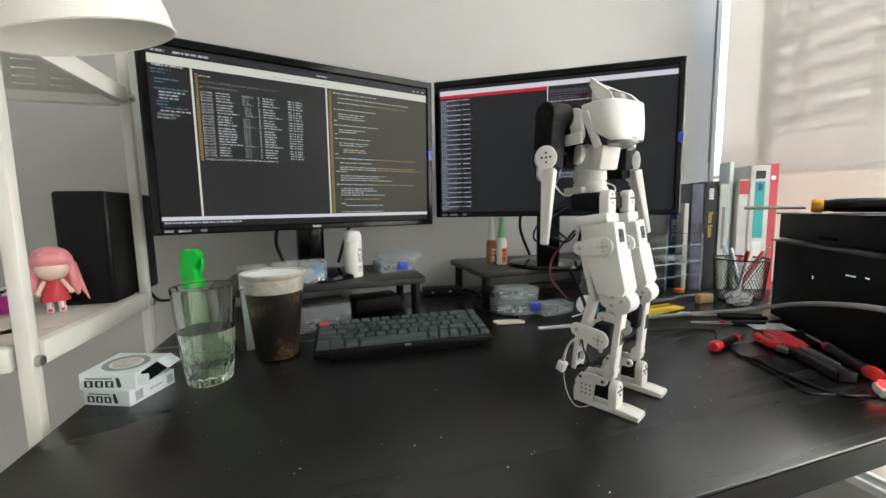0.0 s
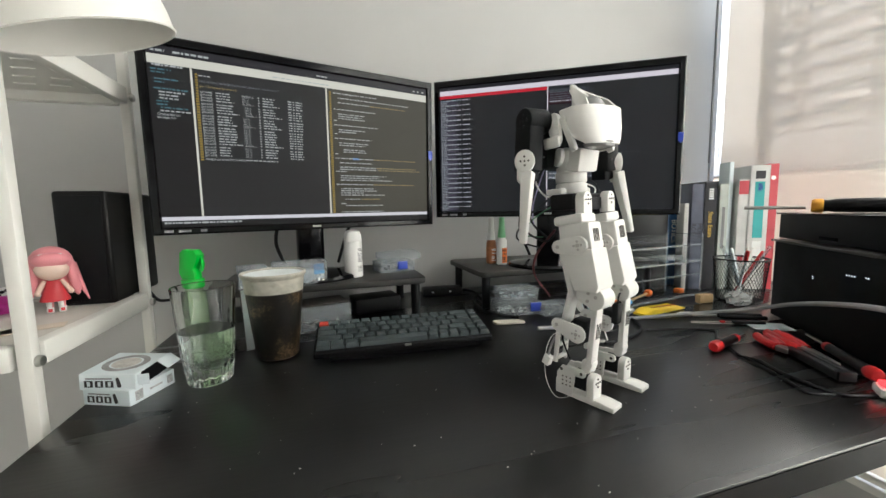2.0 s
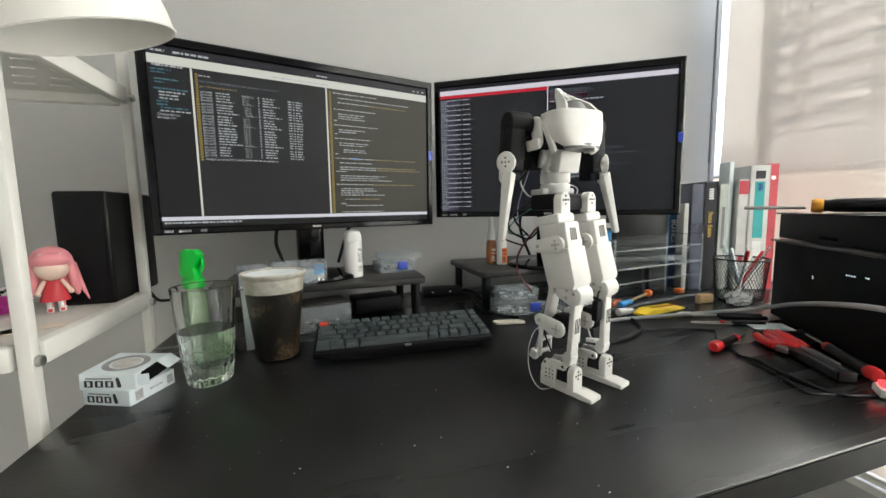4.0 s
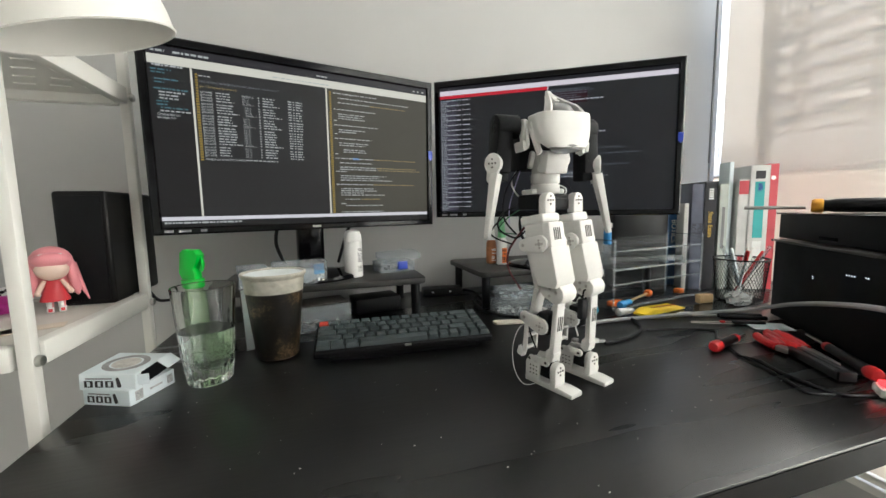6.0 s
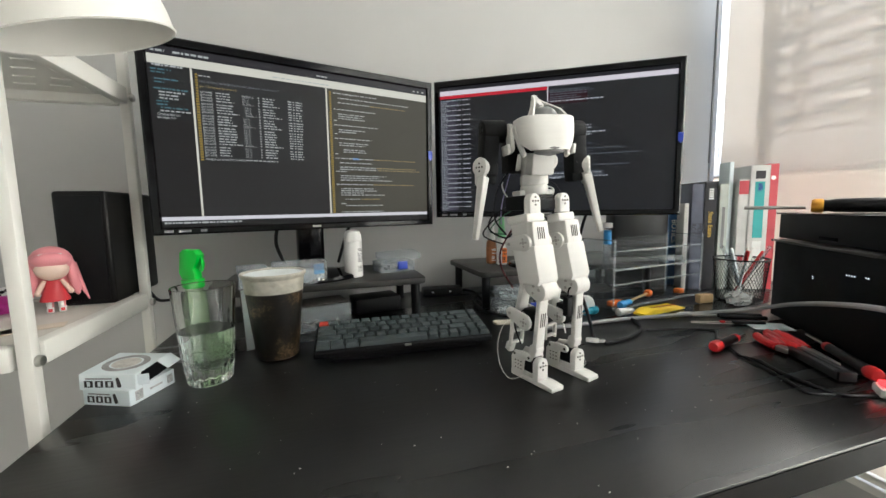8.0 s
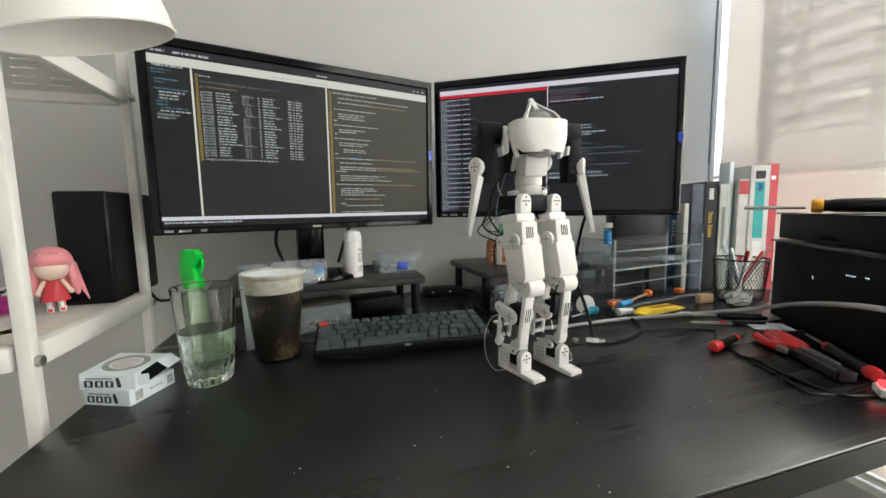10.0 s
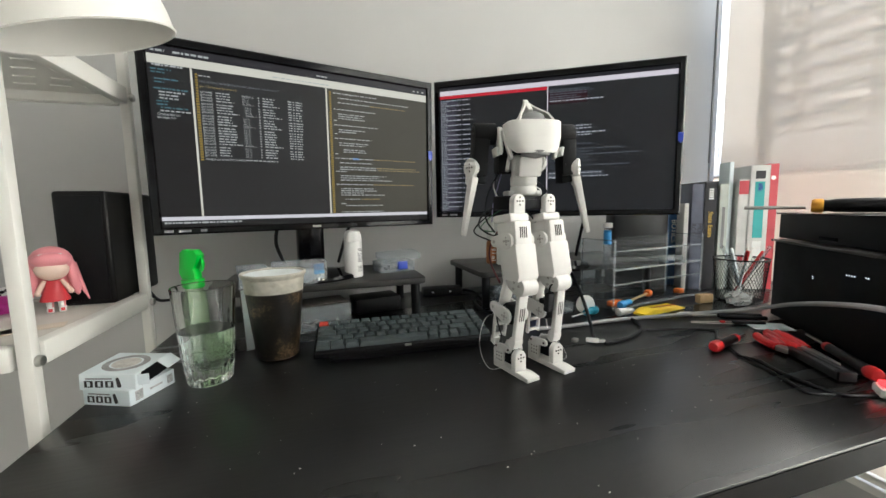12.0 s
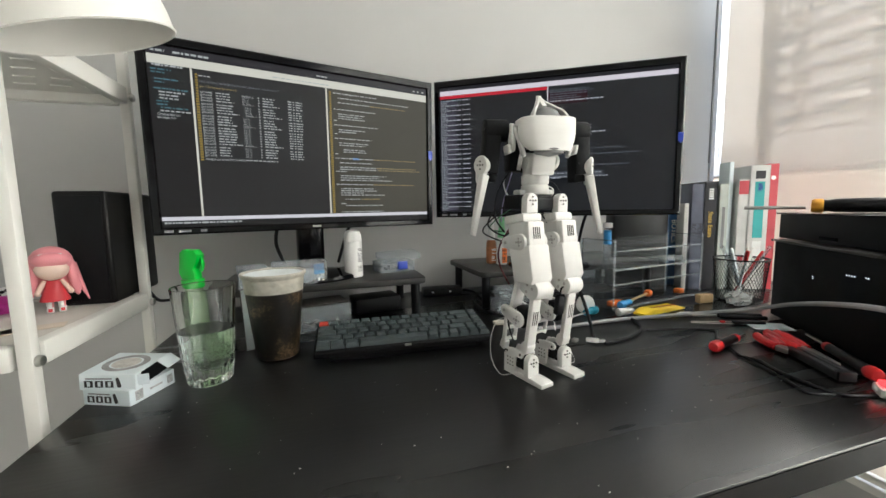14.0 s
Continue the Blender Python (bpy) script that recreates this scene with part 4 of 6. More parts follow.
def motions():
    right = [
        (0, 0.3259, 0.3641), (0.5, 0.3212, 0.3720), (1, 0.3271, 0.3848), (1.5, 0.3193, 0.3817), (2, 0.3153, 0.3896), (2.5, 0.3121, 0.3975),
        (3, 0.3140, 0.4085), (3.5, 0.3101, 0.4124), (4, 0.3063, 0.4163), (4.5, 0.3025, 0.4202), (5, 0.2987, 0.4241), (5.5, 0.2949, 0.4279),
        (6, 0.2917, 0.4341), (6.5, 0.2930, 0.4464), (7, 0.2858, 0.4416), (7.5, 0.2828, 0.4504), (8, 0.2794, 0.4569), (8.5, 0.2774, 0.4645),
        (9, 0.2753, 0.4722), (9.5, 0.2732, 0.4798), (10, 0.2711, 0.4874), (10.5, 0.2690, 0.4950), (11, 0.2665, 0.4902), (11.5, 0.2644, 0.4939),
        (12, 0.2654, 0.4935), (12.5, 0.2652, 0.4934), (13, 0.2623, 0.4885), (13.5, 0.2681, 0.4779), (14, 0.2731, 0.4706),]
    left = [
        (0, 0.3971, 0.3991), (0.5, 0.3926, 0.3960), (1, 0.3885, 0.4027), (1.5, 0.3842, 0.4095), (2, 0.3872, 0.4192), (2.5, 0.3815, 0.4163),
        (3, 0.3762, 0.4238), (3.5, 0.3731, 0.4298), (4, 0.3701, 0.4358), (4.5, 0.3671, 0.4418), (5, 0.3640, 0.4478), (5.5, 0.3610, 0.4537),
        (6, 0.3563, 0.4498), (6.5, 0.3536, 0.4569), (7, 0.3489, 0.4617), (7.5, 0.3511, 0.4731), (8, 0.3464, 0.4691), (8.5, 0.3437, 0.4747),
        (9, 0.3409, 0.4802), (9.5, 0.3382, 0.4858), (10, 0.3355, 0.4914), (10.5, 0.3328, 0.4969), (11, 0.3327, 0.5072), (11.5, 0.3308, 0.5045),
        (12, 0.3310, 0.5008), (12.5, 0.3298, 0.5012), (13, 0.3302, 0.4977), (13.5, 0.3331, 0.4998), (14, 0.3344, 0.4834),]
    sway = [
        (0, -0.0049, 3.5), (0.5, -0.0028, 4.0), (1, 0.0045, 3.7), (1.5, -0.0010, 3.2), (2, -0.0085, 2.1), (2.5, 0.0007, 1.5),
        (3, 0.0063, 2.9), (3.5, -0.0084, 2.1), (4, -0.0108, 1.9), (4.5, 0.0075, 1.8), (5, 0.0057, 1.4), (5.5, -0.0064, 0.6),
        (6, -0.0084, 0.9), (6.5, 0.0063, 2.1), (7, 0.0020, 2.8), (7.5, -0.0121, -0.8), (8, -0.0069, -0.6), (8.5, 0.0098, 1.4),
        (9, -0.0048, 1.3), (9.5, -0.0142, 1.1), (10, 0.0028, 1.2), (10.5, 0.0101, 4.2), (11, -0.0058, 1.4), (11.5, -0.0095, -0.1),
        (12, 0.0023, 1.0), (12.5, 0.0068, 3.5), (13, -0.0055, 1.1), (13.5, -0.0058, 0.3), (14, 0.0051, 1.7),]
    turn = ((0, -63.0), (3, -68.0), (5.5, -70.5), (8, -73.5), (11, -77.0), (14, -75.5))
    across = Vector((0.82, -0.57, 0))
    track = {}
    for (t, ru, rv), (_, lu, lv), (_, side, lean) in zip(right, left, sway):
        hd = radians(ramp(t, turn))
        fw, lf = Vector((math.cos(hd), math.sin(hd), 0)), Vector((-math.sin(hd), math.cos(hd), 0))
        mid = Vector(((ru + lu) / 2, (rv + lv) / 2, 0))
        root = pose(mid.x, mid.y, DESK_Z, 0, 0, math.degrees(hd))
        inv = root.inverted()
        track.setdefault("root", []).append((t, root))
        hip = mid + across * side - fw * 0.01 + Vector((0, 0, HIP_Z))
        up = Vector((0, 0, 1)) + across * math.tan(radians(lean - ramp(t, ((0, 5.5), (3, 4), (5.5, 1.5), (14, 1)))))
        track.setdefault("pelvis", []).append((t, inv @ axes(hip, up, fw)))
        track.setdefault("torso", []).append((t, inv @ axes(hip, up, Matrix.Rotation(radians(-ramp(t, ((0, 14), (3, 13), (5.5, 18), (8, 21), (14, 23)))), 3, "Z") @ fw) @ T((-0.024, 0, 0))))
        for s, u, v in ((-1, ru, rv), (1, lu, lv)):
            ground = Vector((u, v, DESK_Z))
            ankle = Vector((u, v, PIVOT_Z)) - fw * 0.004
            joint = hip + lf * s * 0.031
            d = ankle - joint
            n = min(d.length, (THIGH + SHIN) * 0.999)
            k = math.acos((THIGH ** 2 + n * n - SHIN ** 2) / (2 * THIGH * n))
            ax = d.normalized()
            out = (fw - ax * fw.dot(ax)).normalized()
            knee = joint + ax * THIGH * math.cos(k) + out * THIGH * math.sin(k)
            track.setdefault(("thigh", s), []).append((t, inv @ axes(joint, joint - knee, fw)))
            track.setdefault(("shin", s), []).append((t, inv @ axes(knee, knee - ankle, fw)))
            track.setdefault(("foot", s), []).append((t, inv @ axes(ground, Vector((0, 0, 1)), fw)))
    walk(robot, track.pop("root"))
    for key, rows in track.items():
        walk(made[key], rows)


# ---- things on and around the desk ----
def desk_lamp():
    """A round shade hung over the desk from an arm on the shelf."""
    c = Vector((-0.2068, 0.4598, 1.1655))
    x = Vector((0.146, -0.042, 0.0266)).normalized()
    y = Vector((-0.40, 0.916, 0.10))
    y = (y - x * y.dot(x)).normalized()
    z = x.cross(y)
    m = Matrix((x, y, z)).transposed().to_4x4()
    m.translation = c
    th = thing("desk_lamp", m, "white domed metal desk lamp, switched off", "lamp")
    r = 0.077
    prof = [(r, 0.0), (r + 0.0012, 0.0012), (r, 0.003), (0.0765, 0.02), (0.072, 0.043), (0.062, 0.064), (0.045, 0.081), (0.02, 0.09), (0.001, 0.091),
            (0.001, 0.0885), (0.02, 0.0875), (0.044, 0.079), (0.06, 0.063), (0.07, 0.042), (0.0745, 0.02), (r - 0.0018, 0.001)]
    prof = [(a * 0.935, z) for a, z in prof]
    b = lathe(B(), prof, Matrix(), 64, None, True)
    part("shade", b, WHITE_METAL, th)
    part("bulb", lathe(B(), ((0.001, 0.02), (0.012, 0.022), (0.021, 0.034), (0.021, 0.046), (0.013, 0.062), (0.0125, 0.084), (0.001, 0.086)), Matrix(), 32), MILK, th, "frosted white bulb")
    part("socket", tube(B(), 0.017, 0.02, 0.03, T((0, 0, 0.104)), 28, 0.003), WHITE_METAL, th)
    inv = m.inverted()
    post = inv @ Vector((-0.352, 0.578, 1.5))
    part("arm", cord(B(), [(0, 0, 0.115), (0.0, 0.01, 0.2), inv @ Vector((-0.26, 0.5, 1.46)), post], 0.007, 10), WHITE_METAL, th)
    part("clamp", box(B(), 0.034, 0.034, 0.05, inv @ pose(-0.352, 0.566, 1.5), 0.004), BLACK, th, "black clamp on the shelf post")
    part("switch", box(B(), 0.006, 0.012, 0.03, pose(-0.081, 0.0, 0.035), 0.002), BLACK, th)


def shelf_unit():
    th = thing("shelf_unit", pose(-0.349, 0.566, 0), "white steel shelving unit standing beside the desk", "shelf")
    top = 1.72
    for du in (-0.5, 0):
        for dv in (0, 0.313):
            b = box(B(), 0.0155, 0.0155, top, pose(du, dv, top / 2), 0.002)
            part("post", b, WHITE_METAL, th)
    for z, low in ((0.832, True), (1.218, False), (1.6, False)):
        for du in (-0.5, 0):
            part("side_rail", box(B(), 0.018, 0.287, 0.03, pose(du, 0.1565, z), 0.003), WHITE_METAL, th)
        for dv in (0, 0.313):
            part("cross_rail", box(B(), 0.474, 0.018, 0.03, pose(-0.25, dv, z), 0.003), WHITE_METAL, th)
        if low:
            part("shelf_board", box(B(), 0.48, 0.293, 0.008, pose(-0.25, 0.1565, z + 0.0075), 0.001), SHELF_BOARD, th, "scuffed pale shelf board")
        else:
            b = B()
            rows, gap, cut = 6, 0.006, 0.028
            for k in range(rows + 1):
                y0, y1 = (0.01 if k == 0 else 0.01 + 0.042 * k + gap / 2), (0.303 if k == rows else 0.01 + 0.042 * (k + 1) - gap / 2)
                box(b, 0.48, y1 - y0, 0.002, pose(-0.25, (y0 + y1) / 2, z + 0.002))
            for k in range(rows):
                x = -0.49
                first = 0.022 if k % 2 else 0.046
                while x < -0.01:
                    e = min(x + (first if x == -0.49 else 0.020), -0.01)
                    box(b, e - x, gap, 0.002, pose((x + e) / 2, 0.01 + 0.042 * (k + 1), z + 0.002))
                    x = e + cut
            part("shelf_board", b, WHITE_METAL, th, "perforated steel shelf")
    for dv, z in ((0, 0.826), (0.313, 0.826), (0.313, 1.218)):
        part("bolt", tube(B(), 0.0075, 0.0065, 0.006, pose(0.0108, dv, z, 0, 90), 20, 0.001), STEEL, th, "steel bolt")


def loudspeaker():
    th = thing("loudspeaker", pose(-0.402, 0.895, 0.8435), "black wooden loudspeaker on the shelf", "speaker")
    part("cabinet", box(B(), 0.077, 0.18, 0.198, pose(0, 0, 0.099), 0.006, 4), material("black vinyl wood", (0.008, 0.0075, 0.0075), 0.45, var=0.25, scale=40, stretch=(4, 4, 0.3), spec=0.25), th)
    part("grille", box(B(), 0.062, 0.003, 0.182, pose(0, -0.0915, 0.099), 0.001), MATTE, th, "black cloth grille")
    part("cable", cord(B(), [(0.036, 0.02, 0.02), (0.07, -0.01, -0.015), (0.095, 0.02, -0.03), (0.108, -0.02, -0.094)], 0.003), BLACK, th)


def figurine():
    """One plain mesh: a doll in a red coat with long pink hair, with no face."""
    b = B()
    mats = [material("pink plastic hair", (0.72, 0.27, 0.3), 0.4, var=0.06, scale=60), material("red coat plastic", (0.5, 0.035, 0.045), 0.45),
            material("skin coloured plastic", (0.8, 0.6, 0.5), 0.45), MILK, BLACK]
    def go(i, fn):
        n0 = len(b.faces)
        fn()
        b.faces.ensure_lookup_table()
        for f in b.faces[n0:]:
            f.material_index = i
    ball = lambda sx, sy, sz, m: put(b, bmesh.ops.create_uvsphere(b, u_segments=24, v_segments=14, radius=1)["verts"], m @ Matrix.Diagonal((sx, sy, sz, 1)))
    go(2, lambda: ball(0.021, 0.019, 0.02, T((0, -0.006, 0.073))))
    go(0, lambda: ball(0.0265, 0.025, 0.026, T((0, 0.003, 0.082))))
    go(0, lambda: ball(0.0235, 0.014, 0.0125, T((0, -0.0135, 0.0865))))
    go(0, lambda: ball(0.026, 0.013, 0.036, T((0, 0.012, 0.058))))
    for s in (-1, 1):
        go(0, lambda: ball(0.0075, 0.011, 0.036, pose(s * 0.0235, 0.002, 0.060, 0, -s * 7)))
        go(0, lambda: tube(b, 0.001, 0.0085, 0.066, pose(s * 0.031, 0.008, 0.045, 0, -s * (17 if s > 0 else 10)), 12))
        go(4, lambda: tube(b, 0.0045, 0.005, 0.012, pose(s * 0.0068, 0, 0.015), 14))
        go(3, lambda: box(b, 0.009, 0.013, 0.009, pose(s * 0.0072, -0.002, 0.005), 0.002))
        go(1, lambda: tube(b, 0.004, 0.0035, 0.024, pose(s * 0.015, -0.002, 0.042, 0, -s * 28), 12))
        go(2, lambda: ball(0.0035, 0.0035, 0.0035, T((s * 0.019, -0.004, 0.032))))
    go(1, lambda: lathe(b, ((0.001, 0.019), (0.018, 0.019), (0.0185, 0.021), (0.012, 0.038), (0.0105, 0.05), (0.007, 0.055), (0.001, 0.056)), Matrix.Diagonal((1, 0.75, 1, 1)), 24))
    go(3, lambda: put(b, bmesh.ops.create_cube(b, size=1)["verts"], pose(0, -0.0185, 0.0945, -20) @ Matrix.Diagonal((0.026, 0.003, 0.004, 1))))
    ob = part("figurine", b, mats[0])
    for m in mats[1:]:
        ob.data.materials.append(m)
    ob.matrix_basis = pose(-0.428, 0.766, 0.8435, 0, 0, 28)
    tagged(ob, "small plastic doll with pink hair and red coat on the shelf", "figurine")


def shelf_clutter():
    th = thing("toy_ball", pose(-0.512, 0.80, 0.872), "small white toy ball with dark spots", "ball")
    part("ball_shell", lathe(B(), [(0.0125 * math.sin(a), -0.0125 * math.cos(a)) for a in (math.pi * i / 12 for i in range(13))], Matrix(), 20), MILK, th)
    for a, e in ((0, 0.2), (1.3, -0.1), (2.5, 0.4), (3.7, 0), (5, 0.5), (-1.57, 0.1), (-0.8, 0.7), (-2.2, -0.5)):
        d = Vector((math.cos(a) * math.cos(e), math.sin(a) * math.cos(e), math.sin(e)))
        part("spot", tube(B(), 0.003, 0.003, 0.0008, T(d * 0.0124) @ d.to_track_quat("Z", "Y").to_matrix().to_4x4(), 6), BLACK, th)
    m = material("magenta film", (0.42, 0.03, 0.26), 0.3, var=0.25, scale=80)
    b = box(B(), 0.05, 0.03, 0.03, pose(0, 0, 0.0145, 0, 8, 20))
    bmesh.ops.subdivide_edges(b, edges=b.edges[:], cuts=4, use_grid_fill=True)
    rnd = random.Random(3)
    for v in b.verts:
        v.co += Vector((rnd.uniform(-1, 1), rnd.uniform(-1, 1), rnd.uniform(-0.4, 0.6))) * 0.003
        v.co.z = max(v.co.z, 0)
    ob = part("sweet_packet", b, m, smooth=False)
    ob.matrix_basis = pose(-0.515, 0.79, 0.8437)
    tagged(ob, "crumpled magenta wrapper packet on the shelf", "packet")
    for u, v, r in ((-0.40, 0.66, 20), (-0.43, 0.63, 60)):
        ob = part("paper_scrap", box(B(), 0.07, 0.03, 0.001, pose(0, 0, 0.0006), 0.0), material("cream paper", (0.66, 0.58, 0.48), 0.7), smooth=False)
        ob.matrix_basis = pose(u, v, 0.8437, 0, 0, r)
        tagged(ob, "creased cream paper scrap on the shelf board", "paper")


def bearing_box(m, opened):
    th = thing("bearing_box", m, "white card bearing box with an open flap" if opened else "white card bearing box with dark printed marks", "box", "stacked bearing boxes")
    w, d, h = 0.069, 0.071, 0.0215
    part("carton", box(B(), w, d, h, pose(0, 0, h / 2), 0.0006, 1), PAPER, th)
    b = lathe(B(), ((0.019, 0), (0.0265, 0), (0.0265, 0.0002), (0.019, 0.0002)), pose(0, 0, h + 0.0003), 40, None, True)
    part("printed_ring", b, material("ring print", (0.3, 0.3, 0.31), 0.6, var=0.5, scale=400), th)
    part("printed_disc", tube(B(), 0.0165, 0.0165, 0.0003, pose(0, 0, h + 0.0004), 32), material("disc print", (0.55, 0.53, 0.5), 0.6, var=0.4, scale=250), th)
    b = B()
    for x0, x1 in ((-0.028, -0.0175), (-0.015, -0.005), (-0.0025, 0.0075)):
        bar(b, x0, x1, 0.0038, 0.0052, -d / 2 - 0.0004)
        bar(b, x0, x0 + 0.0032, 0.0052, 0.0112, -d / 2 - 0.0004)
        bar(b, x1 - 0.0032, x1, 0.0052, 0.0112, -d / 2 - 0.0004)
        bar(b, x0, x1, 0.0112, 0.0128, -d / 2 - 0.0004)
    part("printed_mark", b, INK, th, smooth=False)
    part("printed_emblem", prism(B(), capsule(0.0145, 0.0062, 0.0026, 0.0125, 0.0155, 0.0019), -d / 2 - 0.0006, -d / 2 - 0.0002), INK, th)
    part("printed_line", bar(B(), -0.026, 0.006, 0.0148, 0.0165, -d / 2 - 0.0004), DIM_INK, th, smooth=False)
    b = B()
    box(b, 0.0004, 0.011, 0.013, pose(w / 2 + 0.0003, -0.022, 0.0105))
    box(b, 0.0004, 0.02, 0.0025, pose(w / 2 + 0.0003, 0.004, 0.0105))
    box(b, 0.0004, 0.009, 0.012, pose(w / 2 + 0.0003, 0.027, 0.0105))
    part("printed_label", b, material("label print", (0.38, 0.39, 0.4), 0.6, var=0.6, scale=500), th)
    if opened:
        part("flap", box(B(), 0.0008, 0.03, 0.018, pose(w / 2 + 0.009, 0.02, 0.0175, 0, -55), 0.0), PAPER, th, "lifted card flap")
        part("flap", box(B(), 0.013, 0.0008, 0.016, pose(w / 2 + 0.006, -0.03, 0.0125, 10, 0, 20), 0.0), PAPER, th)
        # Black panel on the solid carton imitates the shaded inside.
        part("opening", box(B(), 0.0006, 0.058, 0.019, pose(w / 2 + 0.0004, 0.004, 0.0108)), MATTE, th, "black panel standing in for the shaded open end")


def drinking_glass():
    th = thing("drinking_glass", pose(-0.177, 0.626, DESK_Z), "clear glass tumbler half full of water", "glass")
    fl = lambda a, z: 1 - 0.085 * (0.5 + 0.5 * math.cos(a * 14)) * (1 if z < 0.05 else max(0, 1 - (z - 0.05) * 60)) * (1 if z > 0.004 else 0)
    b = lathe(B(), ((0.001, 0.0005), (0.027, 0.0005), (0.0295, 0.003), (0.031, 0.014), (0.0325, 0.02), (0.036, 0.055), (0.0385, 0.095), (0.0415, 0.143), (0.0412, 0.1445), (0.0398, 0.1435), (0.0365, 0.095), (0.034, 0.055), (0.0315, 0.032), (0.028, 0.0265), (0.001, 0.0255)), Matrix(), 96, fl)
    part("tumbler", b, GLASS, th).visible_shadow = False
    b = lathe(B(), ((0.001, 0.0253), (0.0283, 0.0263), (0.0318, 0.0323), (0.0344, 0.055), (0.0362, 0.08), (0.0359, 0.0805), (0.001, 0.0803)), Matrix(), 64)
    part("water_fill", b, WATER, th).visible_shadow = False
    return th


def spray_bottle():
    th = thing("spray_bottle", pose(-0.212, 0.702, DESK_Z), "clear green spray bottle with a bright green trigger head", "bottle")
    part("bottle_body", lathe(B(), ((0.001, 0.0), (0.018, 0.0), (0.0195, 0.003), (0.0195, 0.085), (0.0185, 0.102), (0.0135, 0.118), (0.0135, 0.13), (0.001, 0.13)), Matrix(), 36), GREEN_CLEAR, th)
    part("collar", tube(B(), 0.0165, 0.0165, 0.016, T((0, 0, 0.136)), 20, 0.001), GREEN, th)
    out = [(-0.014, 0.143), (0.013, 0.143), (0.0125, 0.155), (0.010, 0.163), (0.0185, 0.176), (0.021, 0.188), (0.014, 0.197), (-0.010, 0.198), (-0.0165, 0.192), (-0.0185, 0.172), (-0.021, 0.155)]
    part("trigger_head", prism(B(), out, -0.009, 0.009, pose(0, 0, 0.143 * 0.1, 0, 0, -25) @ Matrix.Diagonal((0.85, 1, 0.9, 1)), 0.003), GREEN, th)
    part("trigger", cord(B(), [(0.013, -0.004, 0.18), (0.018, -0.008, 0.17), (0.015, -0.008, 0.157)], 0.003), GREEN, th)


def takeaway_cup():
    th = thing("takeaway_cup", pose(-0.091, 0.700, DESK_Z), "tall plastic drink cup with dark coffee residue inside", "cup")
    h = 0.1475
    r = lambda z: 0.034 + (0.0495 - 0.034) * z / h
    film = material("milky cup film", (0.5, 0.48, 0.41), 0.3, var=0.3, scale=90)
    part("upper_wall", lathe(B(), ((r(0.116) + 0.0004, 0.116), (r(0.139), 0.139), (r(h) + 0.002, 0.142), (r(h) + 0.0035, h - 0.001), (r(h) + 0.002, h + 0.001), (r(h) - 0.0012, h), (r(0.116) - 0.001, 0.116)), Matrix(), 64, None, True), film, th)
    m = bpy.data.materials.new("coffee stained wall")
    m.use_nodes = True
    nt = m.node_tree
    p = nt.nodes["Principled BSDF"]
    p.inputs["Roughness"].default_value = 0.28
    n = nt.nodes.new("ShaderNodeTexNoise")
    n.inputs["Scale"].default_value, n.inputs["Detail"].default_value, n.inputs["Roughness"].default_value = 190, 10, 0.85
    n2 = nt.nodes.new("ShaderNodeTexNoise")
    n2.inputs["Scale"].default_value = 22
    co = nt.nodes.new("ShaderNodeTexCoord")
    mx = nt.nodes.new("ShaderNodeMath")
    mx.operation = "MULTIPLY"
    rp = nt.nodes.new("ShaderNodeValToRGB")
    rp.color_ramp.elements[0].position, rp.color_ramp.elements[0].color = 0.24, (0.006, 0.005, 0.004, 1)
    rp.color_ramp.elements[1].position, rp.color_ramp.elements[1].color = 0.41, (0.24, 0.165, 0.085, 1)
    e = rp.color_ramp.elements.new(0.29)
    e.color = (0.03, 0.02, 0.011, 1)
    for q in (n, n2):
        nt.links.new(co.outputs["Object"], q.inputs["Vector"])
    nt.links.new(n.outputs[0], mx.inputs[0])
    nt.links.new(n2.outputs[0], mx.inputs[1])
    nt.links.new(mx.outputs[0], rp.inputs[0])
    nt.links.new(rp.outputs[0], p.inputs["Base Color"])
    part("coffee_wall", lathe(B(), ((0.001, 0.0006), (r(0) - 0.003, 0.0006), (r(0), 0.003), (r(0.02), 0.02), (r(0.06), 0.06), (r(0.117), 0.117), (r(0.117) - 0.002, 0.117), (r(0.02) - 0.002, 0.02), (0.001, 0.02)), Matrix(), 64), m, th, "coffee-stained lower wall")
    part("paper_lining", lathe(B(), ((r(0.118) - 0.0016, 0.118), (r(h) - 0.0018, h - 0.002), (r(h) - 0.0024, h - 0.002), (0.02, 0.1265), (0.001, 0.1255)), Matrix(), 48), material("white lining", (0.72, 0.76, 0.76), 0.6, var=0.06, scale=50), th, "crumpled white lining")


